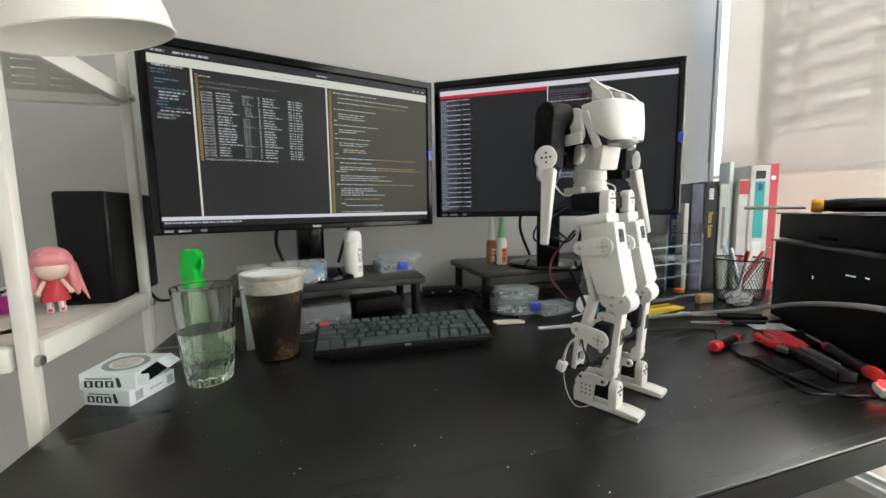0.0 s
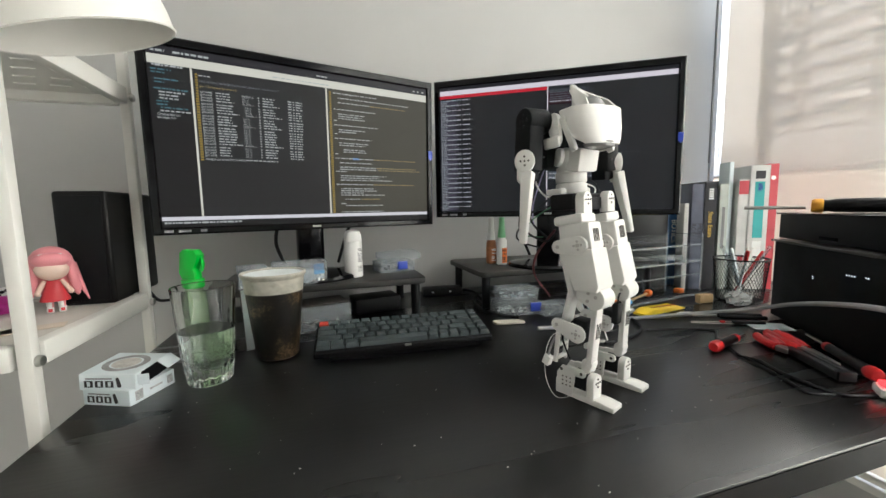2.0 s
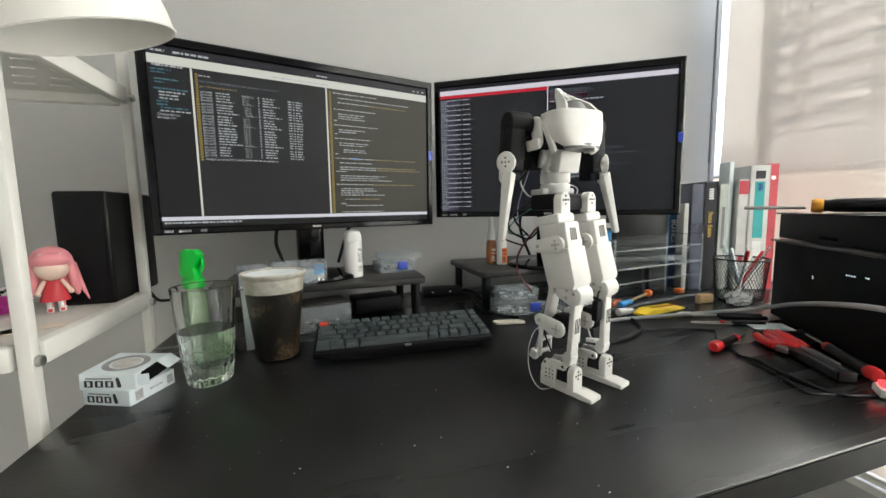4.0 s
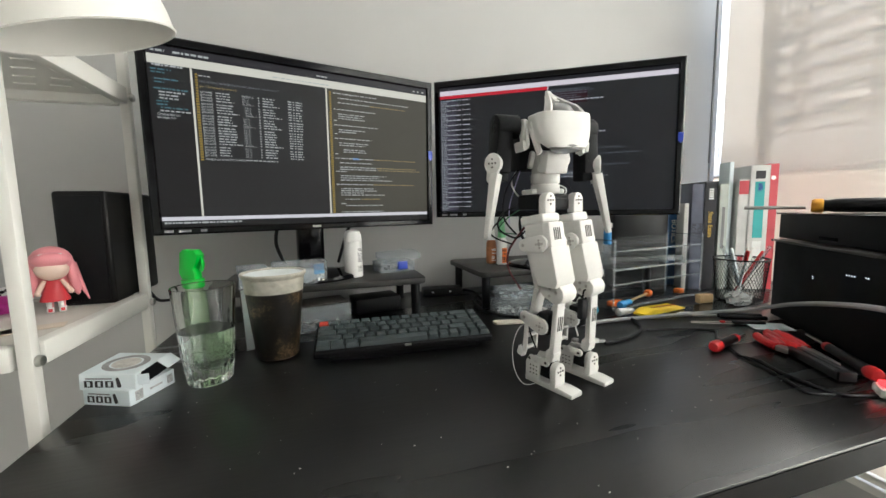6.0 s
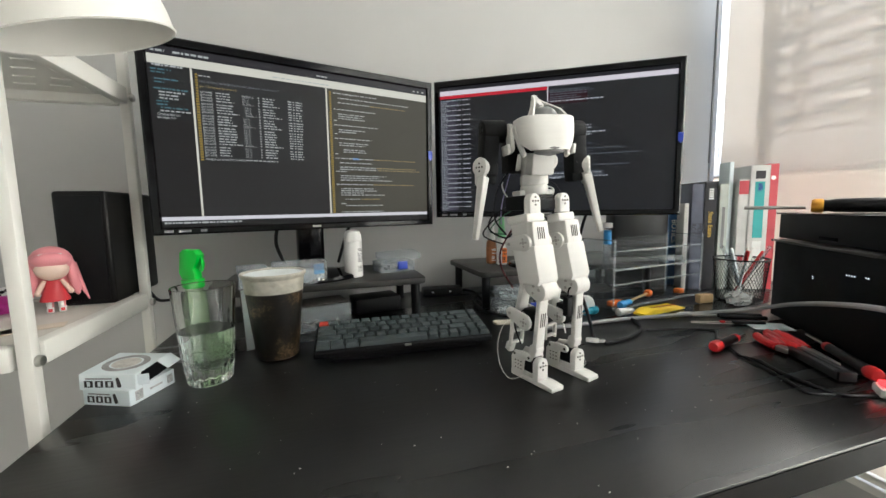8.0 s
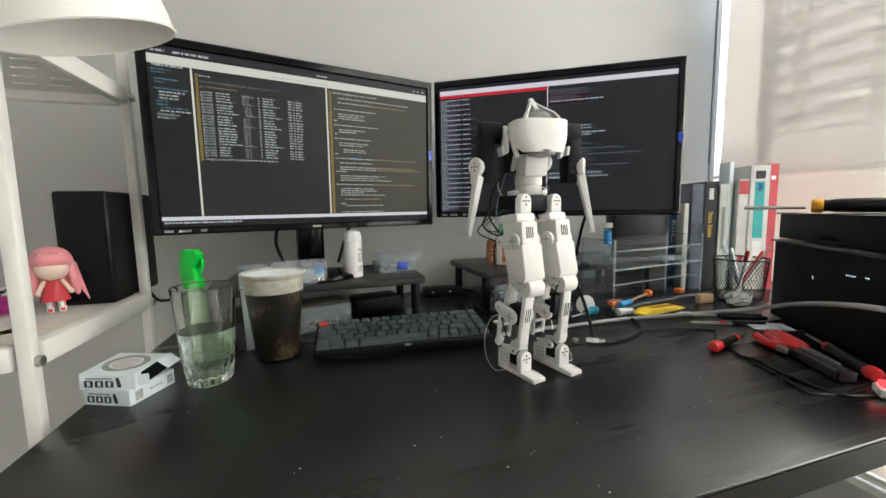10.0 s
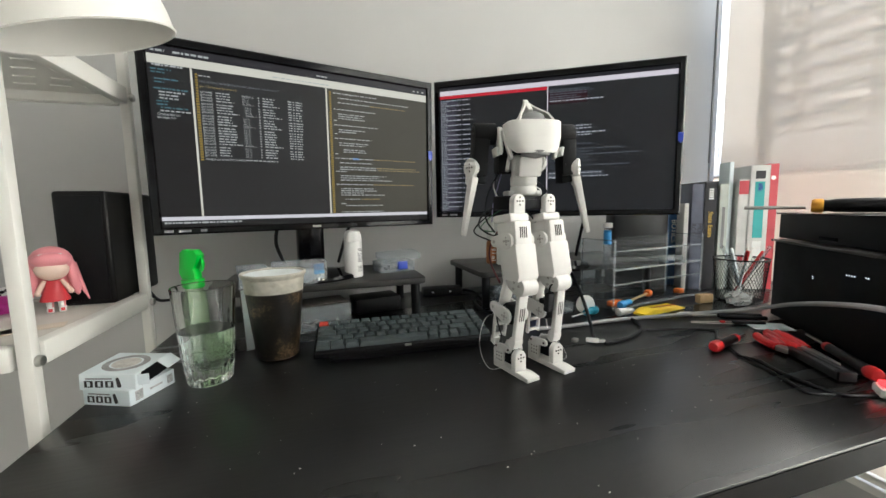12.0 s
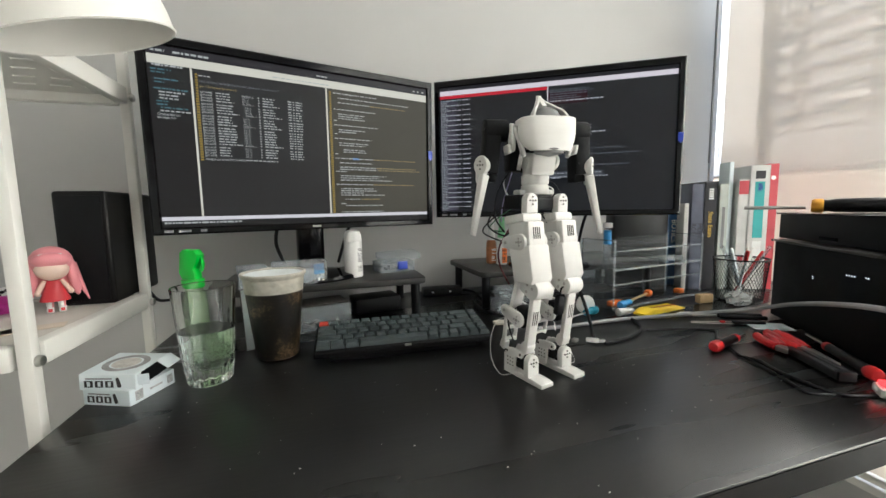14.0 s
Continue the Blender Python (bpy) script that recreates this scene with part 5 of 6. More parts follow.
def keyboard():
    th = thing("keyboard", pose(0.127, 0.6765, 0.775, 9.5, 0, -2.7), "compact dark grey mechanical keyboard with a red escape key", "keyboard")
    w, d = 0.312, 0.108
    part("case", box(B(), w, d, 0.011, pose(0, 0, -0.0025), 0.003), BLACK, th)
    for x in (-1, 1):
        part("foot", box(B(), 0.03, 0.008, 0.027, pose(x * 0.12, 0.043, -0.0205, -9.5), 0.001), BLACK, th)
    part("front_foot", box(B(), 0.26, 0.008, 0.01, pose(0, -0.047, -0.0125), 0.001), MATTE, th)
    meshes = {}
    rows = ([1] * 13 + [2, 1], [1.5] + [1] * 12 + [1.5, 1], [1.75] + [1] * 11 + [2.25, 1], [2.25] + [1] * 10 + [1.75, 1, 1], [1.25, 1.25, 1.25, 6.25, 1, 1, 1, 1, 1, 1])
    pitch = 0.01905
    for r, row in enumerate(rows):
        x = -sum(row) * pitch / 2
        for k, u in enumerate(row):
            red = r == 0 and k == 0
            key = (u, red)
            spot = pose(x + u * pitch / 2, 0.0385 - r * pitch, 0.0035)
            x += u * pitch
            if key not in meshes:
                b = B()
                kw = u * pitch - 0.0014
                lo = [b.verts.new((sx * kw / 2, sy * 0.0089, 0)) for sx, sy in ((-1, -1), (1, -1), (1, 1), (-1, 1))]
                mi = [b.verts.new((sx * (kw / 2 - 0.0014), sy * 0.0074 + 0.0005, 0.0072)) for sx, sy in ((-1, -1), (1, -1), (1, 1), (-1, 1))]
                hi = [b.verts.new((sx * (kw / 2 - 0.0022), sy * 0.0066 + 0.0006, 0.008)) for sx, sy in ((-1, -1), (1, -1), (1, 1), (-1, 1))]
                for a, c in ((lo, mi), (mi, hi)):
                    for i in range(4):
                        b.faces.new((a[i], a[(i + 1) % 4], c[(i + 1) % 4], c[i]))
                b.faces.new(hi)
                ob = part("keycap", b, RED_KEY if red else KEYCAP, th, "red keycap" if red else "", m=spot)
                meshes[key] = ob.data
            else:
                ob = new("keycap", meshes[key])
                ob.parent, ob.matrix_basis = th, spot
    part("badge", box(B(), 0.012, 0.001, 0.004, pose(0, -d / 2 - 0.0004, 0.003)), SCREW, th)


def clear_box(name, m, w, d, h, label, fill=None, lid=0.3, latch=None, group=""):
    th = thing(name, m, label, "box", group)
    t = 0.0012
    hb = h * (1 - lid)
    b = box(B(), w, d, t, pose(0, 0, t / 2))
    for sx, sy, x, y in ((w, t, 0, -d / 2), (w, t, 0, d / 2), (t, d, -w / 2, 0), (t, d, w / 2, 0)):
        box(b, sx, sy, hb - t, pose(x, y, (hb + t) / 2))
    part("tray", b, CLOUDY, th)
    b = box(B(), w + 0.002, d + 0.002, t, pose(0, 0, h - t / 2), 0.0005)
    for sx, sy, x, y in ((w + 0.003, t, 0, -d / 2 - 0.001), (w + 0.003, t, 0, d / 2 + 0.001), (t, d, -w / 2 - 0.001, 0), (t, d, w / 2 + 0.001, 0)):
        box(b, sx, sy, h - hb - t - 0.0005, pose(x, y, (h + hb) / 2 - t / 2))
    part("lid", b, CLOUDY, th, "clear lid")
    if latch:
        part("latch", box(B(), 0.026, 0.004, 0.02, pose(latch, -d / 2 - 0.004, h * 0.62), 0.002), BLUE, th, "blue latch")
    if fill:
        rnd = random.Random(len(label))
        for i in range(fill[1]):
            b = box(B(), rnd.uniform(0.004, 0.014), rnd.uniform(0.003, 0.01), rnd.uniform(0.002, 0.006), Matrix(), 0.0006, 1)
            part("small_part", b, rnd.choice(fill[0]), th, m=pose(rnd.uniform(-0.4, 0.4) * w, rnd.uniform(-0.4, 0.4) * d, t + 0.004 + rnd.uniform(0, 0.2) * hb, rnd.uniform(-20, 20), rnd.uniform(-20, 20), rnd.uniform(0, 180)))
    return th


def riser_things():
    for u, v, k in ((-0.152, 0.852, 0), (-0.085, 0.856, 1), (-0.034, 0.856, 2)):
        th = clear_box("sample_box", pose(u, v, RISER_Z + 0.0005, 0, 0, 14 + 2 * k), 0.052, 0.034, 0.05 - 0.004 * (k == 0), "small clear plastic box with white foam inside", ((MILK, PAPER, material("cream foam", (0.7, 0.66, 0.55), 0.8)), 26), 0.16, None, "clear sample boxes on the riser")
        part("inlay", box(B(), 0.046, 0.028, 0.03, pose(0, 0, 0.0165), 0.006), PAPER, th, "white foam inlay")
        if k == 2:
            part("blue_card", box(B(), 0.022, 0.001, 0.022, pose(0.01, -0.0155, 0.032, -6), 0.0), CYAN, th)
            for q in range(9):
                part("speck", box(B(), 0.002, 0.001, 0.002, pose(-0.02 + 0.0045 * q, -0.0163, 0.008 + 0.004 * (q * 5 % 4))), INK, th)
    th = thing("white_bottle", pose(0.0566, 0.905, RISER_Z), "plain white plastic bottle with a domed cap", "bottle")
    part("bottle_body", lathe(B(), ((0.001, 0.0003), (0.0195, 0.0003), (0.0208, 0.002), (0.0205, 0.082), (0.0198, 0.083), (0.001, 0.083)), Matrix(), 40), MILK, th)
    part("cap", lathe(B(), ((0.0198, 0.0835), (0.0203, 0.084), (0.0195, 0.098), (0.0165, 0.106), (0.010, 0.1095), (0.001, 0.111)), Matrix(), 40), MILK, th, "domed white cap")
    b = B()
    rnd = random.Random(4)
    for k in range(13):
        a0 = radians(-62)
        for i in range(7):
            if rnd.random() < 0.8:
                a = a0 + i * 0.1
                box(b, 0.0002, 0.0019, 0.0022, T((0, 0, 0.066 - k * 0.0036 - (0.008 if k > 8 else 0))) @ pose(0, 0, 0, 0, 0, math.degrees(a)) @ T((0.0208, 0, 0)))
    part("printed_lines", b, DIM_INK, th)["kind"] = "stuff"
    th = clear_box("parts_box", pose(0.158, 0.955, RISER_Z + 0.0005, 0, 0, 12), 0.088, 0.06, 0.026, "clear parts box with a blue latch and open lid", ((BLACK, DIM_INK, SCREW), 30), 0.1, 0.012)
    part("open_lid", box(B(), 0.105, 0.055, 0.016, pose(0.02, 0.014, 0.036, 8, -2), 0.002), CLOUDY, th, "loose clear lid resting on top")
    for m, mat, cap, hh, lab in ((pose(0.4558, 0.9405, RISER_Z), MILK, material("pale green cap", (0.25, 0.6, 0.3), 0.4), 0.078, "white glue bottle with a green cap and orange label"),
                                 (pose(0.437, 0.968, RISER_Z), material("amber glue", (0.33, 0.13, 0.05), 0.3, var=0.15, scale=40), MILK, 0.07, "amber glue bottle with a white nozzle")):
        th = thing("glue_bottle", m, lab, "bottle", "glue bottles on the riser")
        part("bottle_body", lathe(B(), ((0.001, 0.0003), (0.0125, 0.0003), (0.0138, 0.002), (0.0138, hh - 0.012), (0.009, hh - 0.002), (0.001, hh)), Matrix(), 32), mat, th)
        part("cap", lathe(B(), ((0.0105, hh - 0.004), (0.0112, hh), (0.008, hh + 0.028), (0.0072, 0.1285), (0.001, 0.130)), Matrix(), 28), cap, th)
        lab0, lab1 = (-112, -20) if mat is MILK else (-190, -10)
        b = B()
        n = 14
        low, high = [[b.verts.new((0.0141 * math.cos(a), 0.0141 * math.sin(a), z)) for a in (radians(lab0 + (lab1 - lab0) * k / n) for k in range(n + 1))] for z in (0.006, 0.046)]
        for k in range(n):
            b.faces.new((low[k], low[k + 1], high[k + 1], high[k]))
        bmesh.ops.recalc_face_normals(b, faces=b.faces)
        bmesh.ops.solidify(b, geom=b.faces[:], thickness=-0.0003)
        part("paper_label", b, ORANGE if mat is MILK else material("brown label", (0.42, 0.16, 0.06), 0.5, var=0.3, scale=120), th, "orange label")
        b = B()
        for z, hgt, n in ((0.04, 0.006, 4), (0.03, 0.003, 5), (0.018, 0.009, 3), (0.01, 0.002, 5)):
            for i in range(n):
                box(b, 0.0003, 0.0022, hgt, pose(0, 0, z, 0, 0, -104 + i * 13) @ T((0.0146, 0, 0)))
        part("printed_bars", b, (WHITE_INK, INK)[mat is MILK], th)


def under_riser():
    th = clear_box("storage_case", pose(-0.018, 0.858, DESK_Z + 0.0005, 0, 0, 12), 0.105, 0.075, 0.05, "clear plastic storage case with a blue tint", ((BLACK, SCREW, DIM_INK), 24), 0.45)
    part("divider", box(B(), 0.1, 0.001, 0.03, pose(0, 0.01, 0.017)), CLOUDY, th)
    part("top_sheet", box(B(), 0.098, 0.07, 0.003, pose(0, 0.002, 0.0525), 0.001), material("dark brown sheet", (0.05, 0.042, 0.036), 0.5), th, "dark brown sheet on the lid")
    ob = part("power_brick", box(B(), 0.115, 0.075, 0.036, pose(0, 0, 0.018), 0.004), BLACK)
    ob.matrix_basis = pose(0.108, 0.955, DESK_Z, 0, 0, 10)
    tagged(ob, "black rectangular power brick under the riser", "power brick")
    ob = part("card_strip", box(B(), 0.016, 0.004, 0.112, pose(0, 0, 0.056), 0.001), PAPER)
    ob.matrix_basis = pose(-0.141, 0.744, DESK_Z, 0, -2, 15)
    tagged(ob, "narrow pale card strip standing behind the cup", "card")
    th = thing("power_strip", pose(0.312, 1.04, DESK_Z, 0, 0, -6), "black power strip against the wall", "power strip")
    part("strip_body", box(B(), 0.115, 0.045, 0.024, pose(0, 0, 0.012), 0.005), BLACK, th)
    for x in (-0.03, 0.02):
        part("indicator", box(B(), 0.006, 0.001, 0.003, pose(x, -0.0228, 0.014)), WHITE_INK, th)
    part("strip_cable", cord(B(), [(0.055, 0, 0.012), (0.085, -0.04, 0.012), (0.09, -0.12, 0.004), (0.115, -0.17, 0.004), (0.15, -0.2, 0.004)], 0.0035), BLACK, th)
    clear_box("component_box", pose(0.422, 0.80, DESK_Z + 0.0005, 0, 0, -8), 0.1, 0.065, 0.032, "clear component box with a blue latch", ((MILK, DIM_INK, SCREW), 26), 0.3, 0.038, "component boxes under the riser")
    clear_box("component_box", pose(0.43, 0.812, DESK_Z + 0.0335, 0, 0, -3), 0.088, 0.06, 0.026, "clear lidded component box stacked on another", ((MILK, PAPER, DIM_INK), 26), 0.35, None, "component boxes under the riser")
    clear_box("component_box", pose(0.505, 0.768, DESK_Z + 0.0005, 0, 0, 6), 0.085, 0.05, 0.024, "flat clear component box of metal pins", ((SCREW, STEEL, DIM_INK), 50), 0.3, None, "component boxes under the riser")
    ob = part("cable_clip", cord(B(), [(-0.028, 0, 0.004), (0.026, 0.004, 0.004), (0.03, 0.01, 0.004), (0.024, 0.016, 0.004), (-0.026, 0.014, 0.004), (-0.03, 0.007, 0.004), (-0.026, 0.001, 0.0045)], 0.0036), material("beige plastic", (0.5, 0.47, 0.4), 0.5))
    ob.matrix_basis = pose(0.364, 0.713, DESK_Z, 0, 0, -14)
    tagged(ob, "beige plastic loop clip on the desk", "clip")
    ob = part("wall_cable", cord(B(), [(0.385, 1.09, 0.752), (0.40, 1.0, 0.757), (0.36, 0.9, 0.756), (0.35, 0.82, 0.756), (0.37, 0.77, 0.756), (0.4, 0.74, 0.756)], 0.0035), BLACK)
    tagged(ob, "black cable trailing across the desk", "cable")


def organiser():
    """A clear two-tier acrylic organiser, its length along the books."""
    a, c = Vector((0.640, 0.722, 0)), Vector((0.960, 0.770, 0))
    yaw = math.degrees(math.atan2(c.y - a.y, c.x - a.x))
    L, D, H = 0.335, 0.10, 0.168
    th = thing("acrylic_organiser", pose(a.x, a.y, DESK_Z, 0, 0, yaw), "clear acrylic desk organiser with two tiers", "organiser")
    t = 0.004
    for x in (0, L):
        part("side_panel", box(B(), t, D, H, pose(x, D / 2, H / 2 + 0.0005), 0.0005), CLEAR, th)
        for y, sz in ((0, H), (D, H)):
            part("panel_edge", box(B(), t + 0.001, 0.0022, sz, pose(x, y, H / 2 + 0.0005)), EDGE, th)
        part("panel_edge", box(B(), t + 0.001, D, 0.0022, pose(x, D / 2, H)), EDGE, th)
    for z, y0 in ((0.006, 0.0), (0.098, 0.0)):
        part("shelf_panel", box(B(), L - t, D, 0.004, pose(L / 2, D / 2 + y0, z), 0.0004), CLEAR, th)
        part("panel_edge", box(B(), L - t, 0.0022, 0.0048, pose(L / 2, y0, z)), EDGE, th)
    for z in (0.062, 0.142):
        part("front_rail", box(B(), L - t, 0.003, 0.003, pose(L / 2, 0.002, z)), EDGE, th)
    part("back_panel", box(B(), L - t, 0.003, H - 0.01, pose(L / 2, D, H / 2)), CLEAR, th)
    th2 = thing("sample_tube", pose(0.676, 0.79, DESK_Z + 0.1010), "white capped tube with a blue label", "tube")
    part("tube_body", tube(B(), 0.009, 0.009, 0.095, T((0, 0, 0.0485)), 24, 0.001), CLOUDY, th2)
    part("tube_label", tube(B(), 0.0094, 0.0094, 0.035, T((0, 0, 0.07)), 24), CYAN, th2)
    part("tube_cap", tube(B(), 0.0115, 0.0115, 0.012, T((0, 0, 0.1)), 24, 0.001), MILK, th2)
    ob = part("plastic_pouch", box(B(), 0.09, 0.05, 0.012, pose(0, 0, 0.006), 0.005), CLOUDY)
    ob.matrix_basis = pose(0.875, 0.80, DESK_Z + 0.1005, 0, 0, 12)
    tagged(ob, "clear plastic pouch lying in the organiser", "pouch")
    ob = part("black_case", box(B(), 0.165, 0.06, 0.222, pose(-0.0125, 0, 0.111), 0.006), BLACK)
    ob.matrix_basis = pose(0.92, 0.935, DESK_Z, 0, 0, -16)
    tagged(ob, "black box standing behind the organiser", "case")


def book(u, v, w, d, h, mat, label, yaw=-22, text=None, bands=()):
    th = thing("book", pose(u, v, DESK_Z + 0.0005, 0, 0, yaw), label, "book", "books beside the monitor")
    b = box(B(), w - 0.005, d - 0.006, h - 0.008, pose(0, 0.002, h / 2))
    part("pages", b, PAPER, th)
    b = box(B(), 0.0028, d, h, pose(-w / 2 + 0.0014, 0, h / 2), 0.0006, 1)
    box(b, 0.0028, d, h, pose(w / 2 - 0.0014, 0, h / 2), 0.0006, 1)
    box(b, w - 0.0057, 0.003, h, pose(0, -d / 2 + 0.0015, h / 2), 0.0004, 1)
    part("cover", b, mat, th)
    for z0, z1, m2, wf in bands:
        part("spine_band", box(B(), w * wf, 0.0006, z1 - z0, pose(0, -d / 2 - 0.0005, (z0 + z1) / 2)), m2, th)
    for body, size, z, x, m2 in (text or ()):
        word(body, size, m2, th, pose(x, -d / 2 - 0.0012, z) @ pose(0, 0, 0, 90, 90, 0))
    return th


def books():
    slate, ink = material("slate blue cover", (0.11, 0.12, 0.165), 0.45, var=0.3, scale=25), material("near black cover", (0.012, 0.012, 0.016), 0.4)
    gold, pale = material("yellow lettering", (0.75, 0.5, 0.08), 0.5), material("pale grey green cover", (0.5, 0.54, 0.5), 0.5)
    teal, red, grey = material("teal label", (0.05, 0.4, 0.4), 0.5), material("red cover", (0.5, 0.05, 0.07), 0.5), material("light grey cover", (0.6, 0.6, 0.58), 0.5)
    blue = material("deep blue cover", (0.02, 0.09, 0.25), 0.45)
    book(1.052, 0.96, 0.026, 0.12, 0.222, blue, "blue robotics book with white spine lettering", -30, (("BOTICS", 0.021, 0.168, 0, WHITE_INK),))
    book(1.014, 0.872, 0.012, 0.05, 0.252, grey, "thin pale grey paperback book", -28)
    book(1.063, 0.909, 0.032, 0.16, 0.307, slate, "slate blue robot book with dark spine lettering", -26, (("MODE", 0.017, 0.17, 0.007, INK), ("ROBOT", 0.017, 0.165, -0.009, INK)))
    book(1.097, 0.896, 0.035, 0.16, 0.314, ink, "black book with yellow and white spine lettering", -26, (("State Estim", 0.0165, 0.19, 0.0, gold),), ((0.262, 0.267, WHITE_INK, 0.34), (0.2685, 0.2735, WHITE_INK, 0.34), (0.275, 0.28, WHITE_INK, 0.34), (0.2815, 0.2865, WHITE_INK, 0.34), (0.288, 0.293, WHITE_INK, 0.34)))
    book(1.127, 0.878, 0.022, 0.15, 0.306, pale, "pale green book with dark spine marks", -26, None, ((0.12, 0.24, DIM_INK, 0.35),))
    book(1.139, 0.842, 0.011, 0.055, 0.369, PAPER, "tall thin white card folder", -26)
    book(1.176, 0.859, 0.026, 0.15, 0.318, grey, "grey book with a red top band", -26, None, ((0.275, 0.313, red, 0.95), (0.08, 0.1, red, 0.5)))
    book(1.216, 0.847, 0.05, 0.16, 0.356, grey, "grey ring binder with a teal spine label", -26, None, ((0.15, 0.31, teal, 0.5), (0.318, 0.34, INK, 0.5), (0.09, 0.14, WHITE_INK, 0.45), (0.285, 0.305, BLUE, 0.25)))
    th = book(1.247, 0.834, 0.027, 0.16, 0.359, red, "red ring binder with a steel finger ring", -26)
    part("finger_ring", tube(B(), 0.006, 0.006, 0.001, pose(0, -0.0805, 0.32, 90), 20), STEEL, th)


def pen_cup():
    th = thing("pen_cup", pose(1.022, 0.705, DESK_Z), "dark wire mesh pen cup full of pens", "pen holder")
    h, r0, r1 = 0.104, 0.05, 0.059
    b = B()
    n = 44
    for s in (-1, 1):
        for i in range(n):
            pts = []
            for k in range(9):
                f = k / 8
                a = math.tau * i / n + s * f * 1.0
                rr = r0 + (r1 - r0) * f
                pts.append((rr * math.cos(a), rr * math.sin(a), 0.004 + h * f))
            cord(b, pts, 0.00055, 3, 1)
    part("wire_mesh", b, BLACK, th)["kind"] = "stuff"
    part("base_plate", tube(B(), r0, r0, 0.003, T((0, 0, 0.0018)), 36), BLACK, th)
    part("rim", cord(B(), [((r1) * math.cos(a), (r1) * math.sin(a), h + 0.004) for a in (math.tau * i / 24 for i in range(25))], 0.002, 6, 2), BLACK, th)
    rnd = random.Random(8)
    for i, (mat, ln, dx, dy) in enumerate(((MILK, 0.15, 0.05, 0.01), (RED, 0.145, 0.052, -0.01), (CLOUDY, 0.16, 0.045, -0.02), (CLOUDY, 0.15, -0.035, 0.01), (PAPER, 0.13, -0.01, -0.02), (PAPER, 0.13, 0.0, 0.02), (CLOUDY, 0.14, -0.045, -0.01), (STEEL, 0.15, 0.048, 0.02))):
        d = Vector((dx - (-dx * 0.4), dy * 1.4, 0.104))
        p = Vector((-dx * 0.4, -dy * 0.4, 0.006))
        m = T(p) @ d.to_track_quat("Z", "Y").to_matrix().to_4x4()
        pen = thing("pen", pose(1.022, 0.705, DESK_Z) @ m, ("white pen", "red pen", "clear ruler pen", "clear marker", "white pen with a red cap", "pale pencil", "clear pen", "steel pen")[i] + " standing in the mesh cup", "pen", "pens in the cup")
        part("barrel", tube(B(), 0.004, 0.004, ln * 0.8, T((0, 0, ln * 0.4)), 12), mat, pen)
        part("pen_cap", tube(B(), 0.0046, 0.0042, ln * 0.2, T((0, 0, ln * 0.9)), 12, 0.0006), (mat, RED)[i == 4], pen)


def equipment():
    """Two black boxes stacked at the end of the desk."""
    a, c = Vector((0.9457, 0.5825, 0)), Vector((0.758, 0.313, 0))
    yaw = math.degrees(math.atan2(a.y - c.y, a.x - c.x))
    L, D = 0.33, 0.17
    mid = (a - c).normalized()
    nrm = Vector((mid.y, -mid.x, 0))
    o = a - mid * L / 2 + nrm * D / 2
    th = thing("computer_case", pose(o.x, o.y, DESK_Z, 0, 0, yaw), "black computer case lying on the desk", "computer")
    part("case_body", box(B(), L, D, 0.164, pose(0, 0, 0.084), 0.003), MATTE, th)
    # Light caught by this ledge is put into the lid's grey.
    part("case_top", box(B(), L + 0.004, D + 0.014, 0.005, pose(0, 0, 0.1685), 0.0015), material("lit ledge grey", (0.09, 0.085, 0.08), 0.3), th)
    for x, z in ((0.022, 0.112), (0.021, 0.108), (-0.066, 0.129), (-0.072, 0.1295), (-0.078, 0.1295), (-0.084, 0.130), (-0.108, 0.132), (-0.113, 0.132)):
        part("indicator_light", box(B(), 0.0016, 0.001, 0.0022, pose(x, D / 2 + 0.0006, z)), glow("white led", (1, 1, 1), 1.2), th)
    th = thing("audio_receiver", pose(o.x, o.y, DESK_Z + 0.1712, 0, 0, yaw) @ T((0.007, -0.004, 0)), "black electronics box stacked on the computer case", "receiver")
    part("receiver_body", box(B(), L + 0.004, D - 0.012, 0.052, pose(0, 0, 0.028), 0.002), BLACK, th)
    part("receiver_top", box(B(), L + 0.002, D + 0.004, 0.003, pose(0, 0, 0.0555), 0.001), GLOSS, th)
    part("slot", box(B(), 0.05, 0.002, 0.006, pose(0.0, D / 2 - 0.006, 0.012)), GLOSS, th)
    z = DESK_Z + 0.1712 + 0.057
    th = thing("large_screwdriver", pose(0.905, 0.497, z + 0.0145, 0, 0, -63), "long screwdriver with a black and yellow handle", "screwdriver")
    part("shaft", tube(B(), 0.0035, 0.0035, 0.095, pose(-0.0575, 0, -0.003, 0, 90), 12), STEEL, th)
    part("handle", lathe(B(), ((0.001, 0.0), (0.011, 0.002), (0.0125, 0.012), (0.0105, 0.02), (0.0125, 0.03), (0.0135, 0.07), (0.0125, 0.11), (0.009, 0.118), (0.001, 0.12)), pose(0.0, 0, 0, 0, 90), 20), BLACK, th)
    part("collar", lathe(B(), ((0.0115, 0.0), (0.0135, 0.004), (0.0135, 0.014), (0.0112, 0.018)), pose(-0.002, 0, 0, 0, 90), 20), material("amber plastic", (0.75, 0.36, 0.03), 0.4), th, "amber collar")


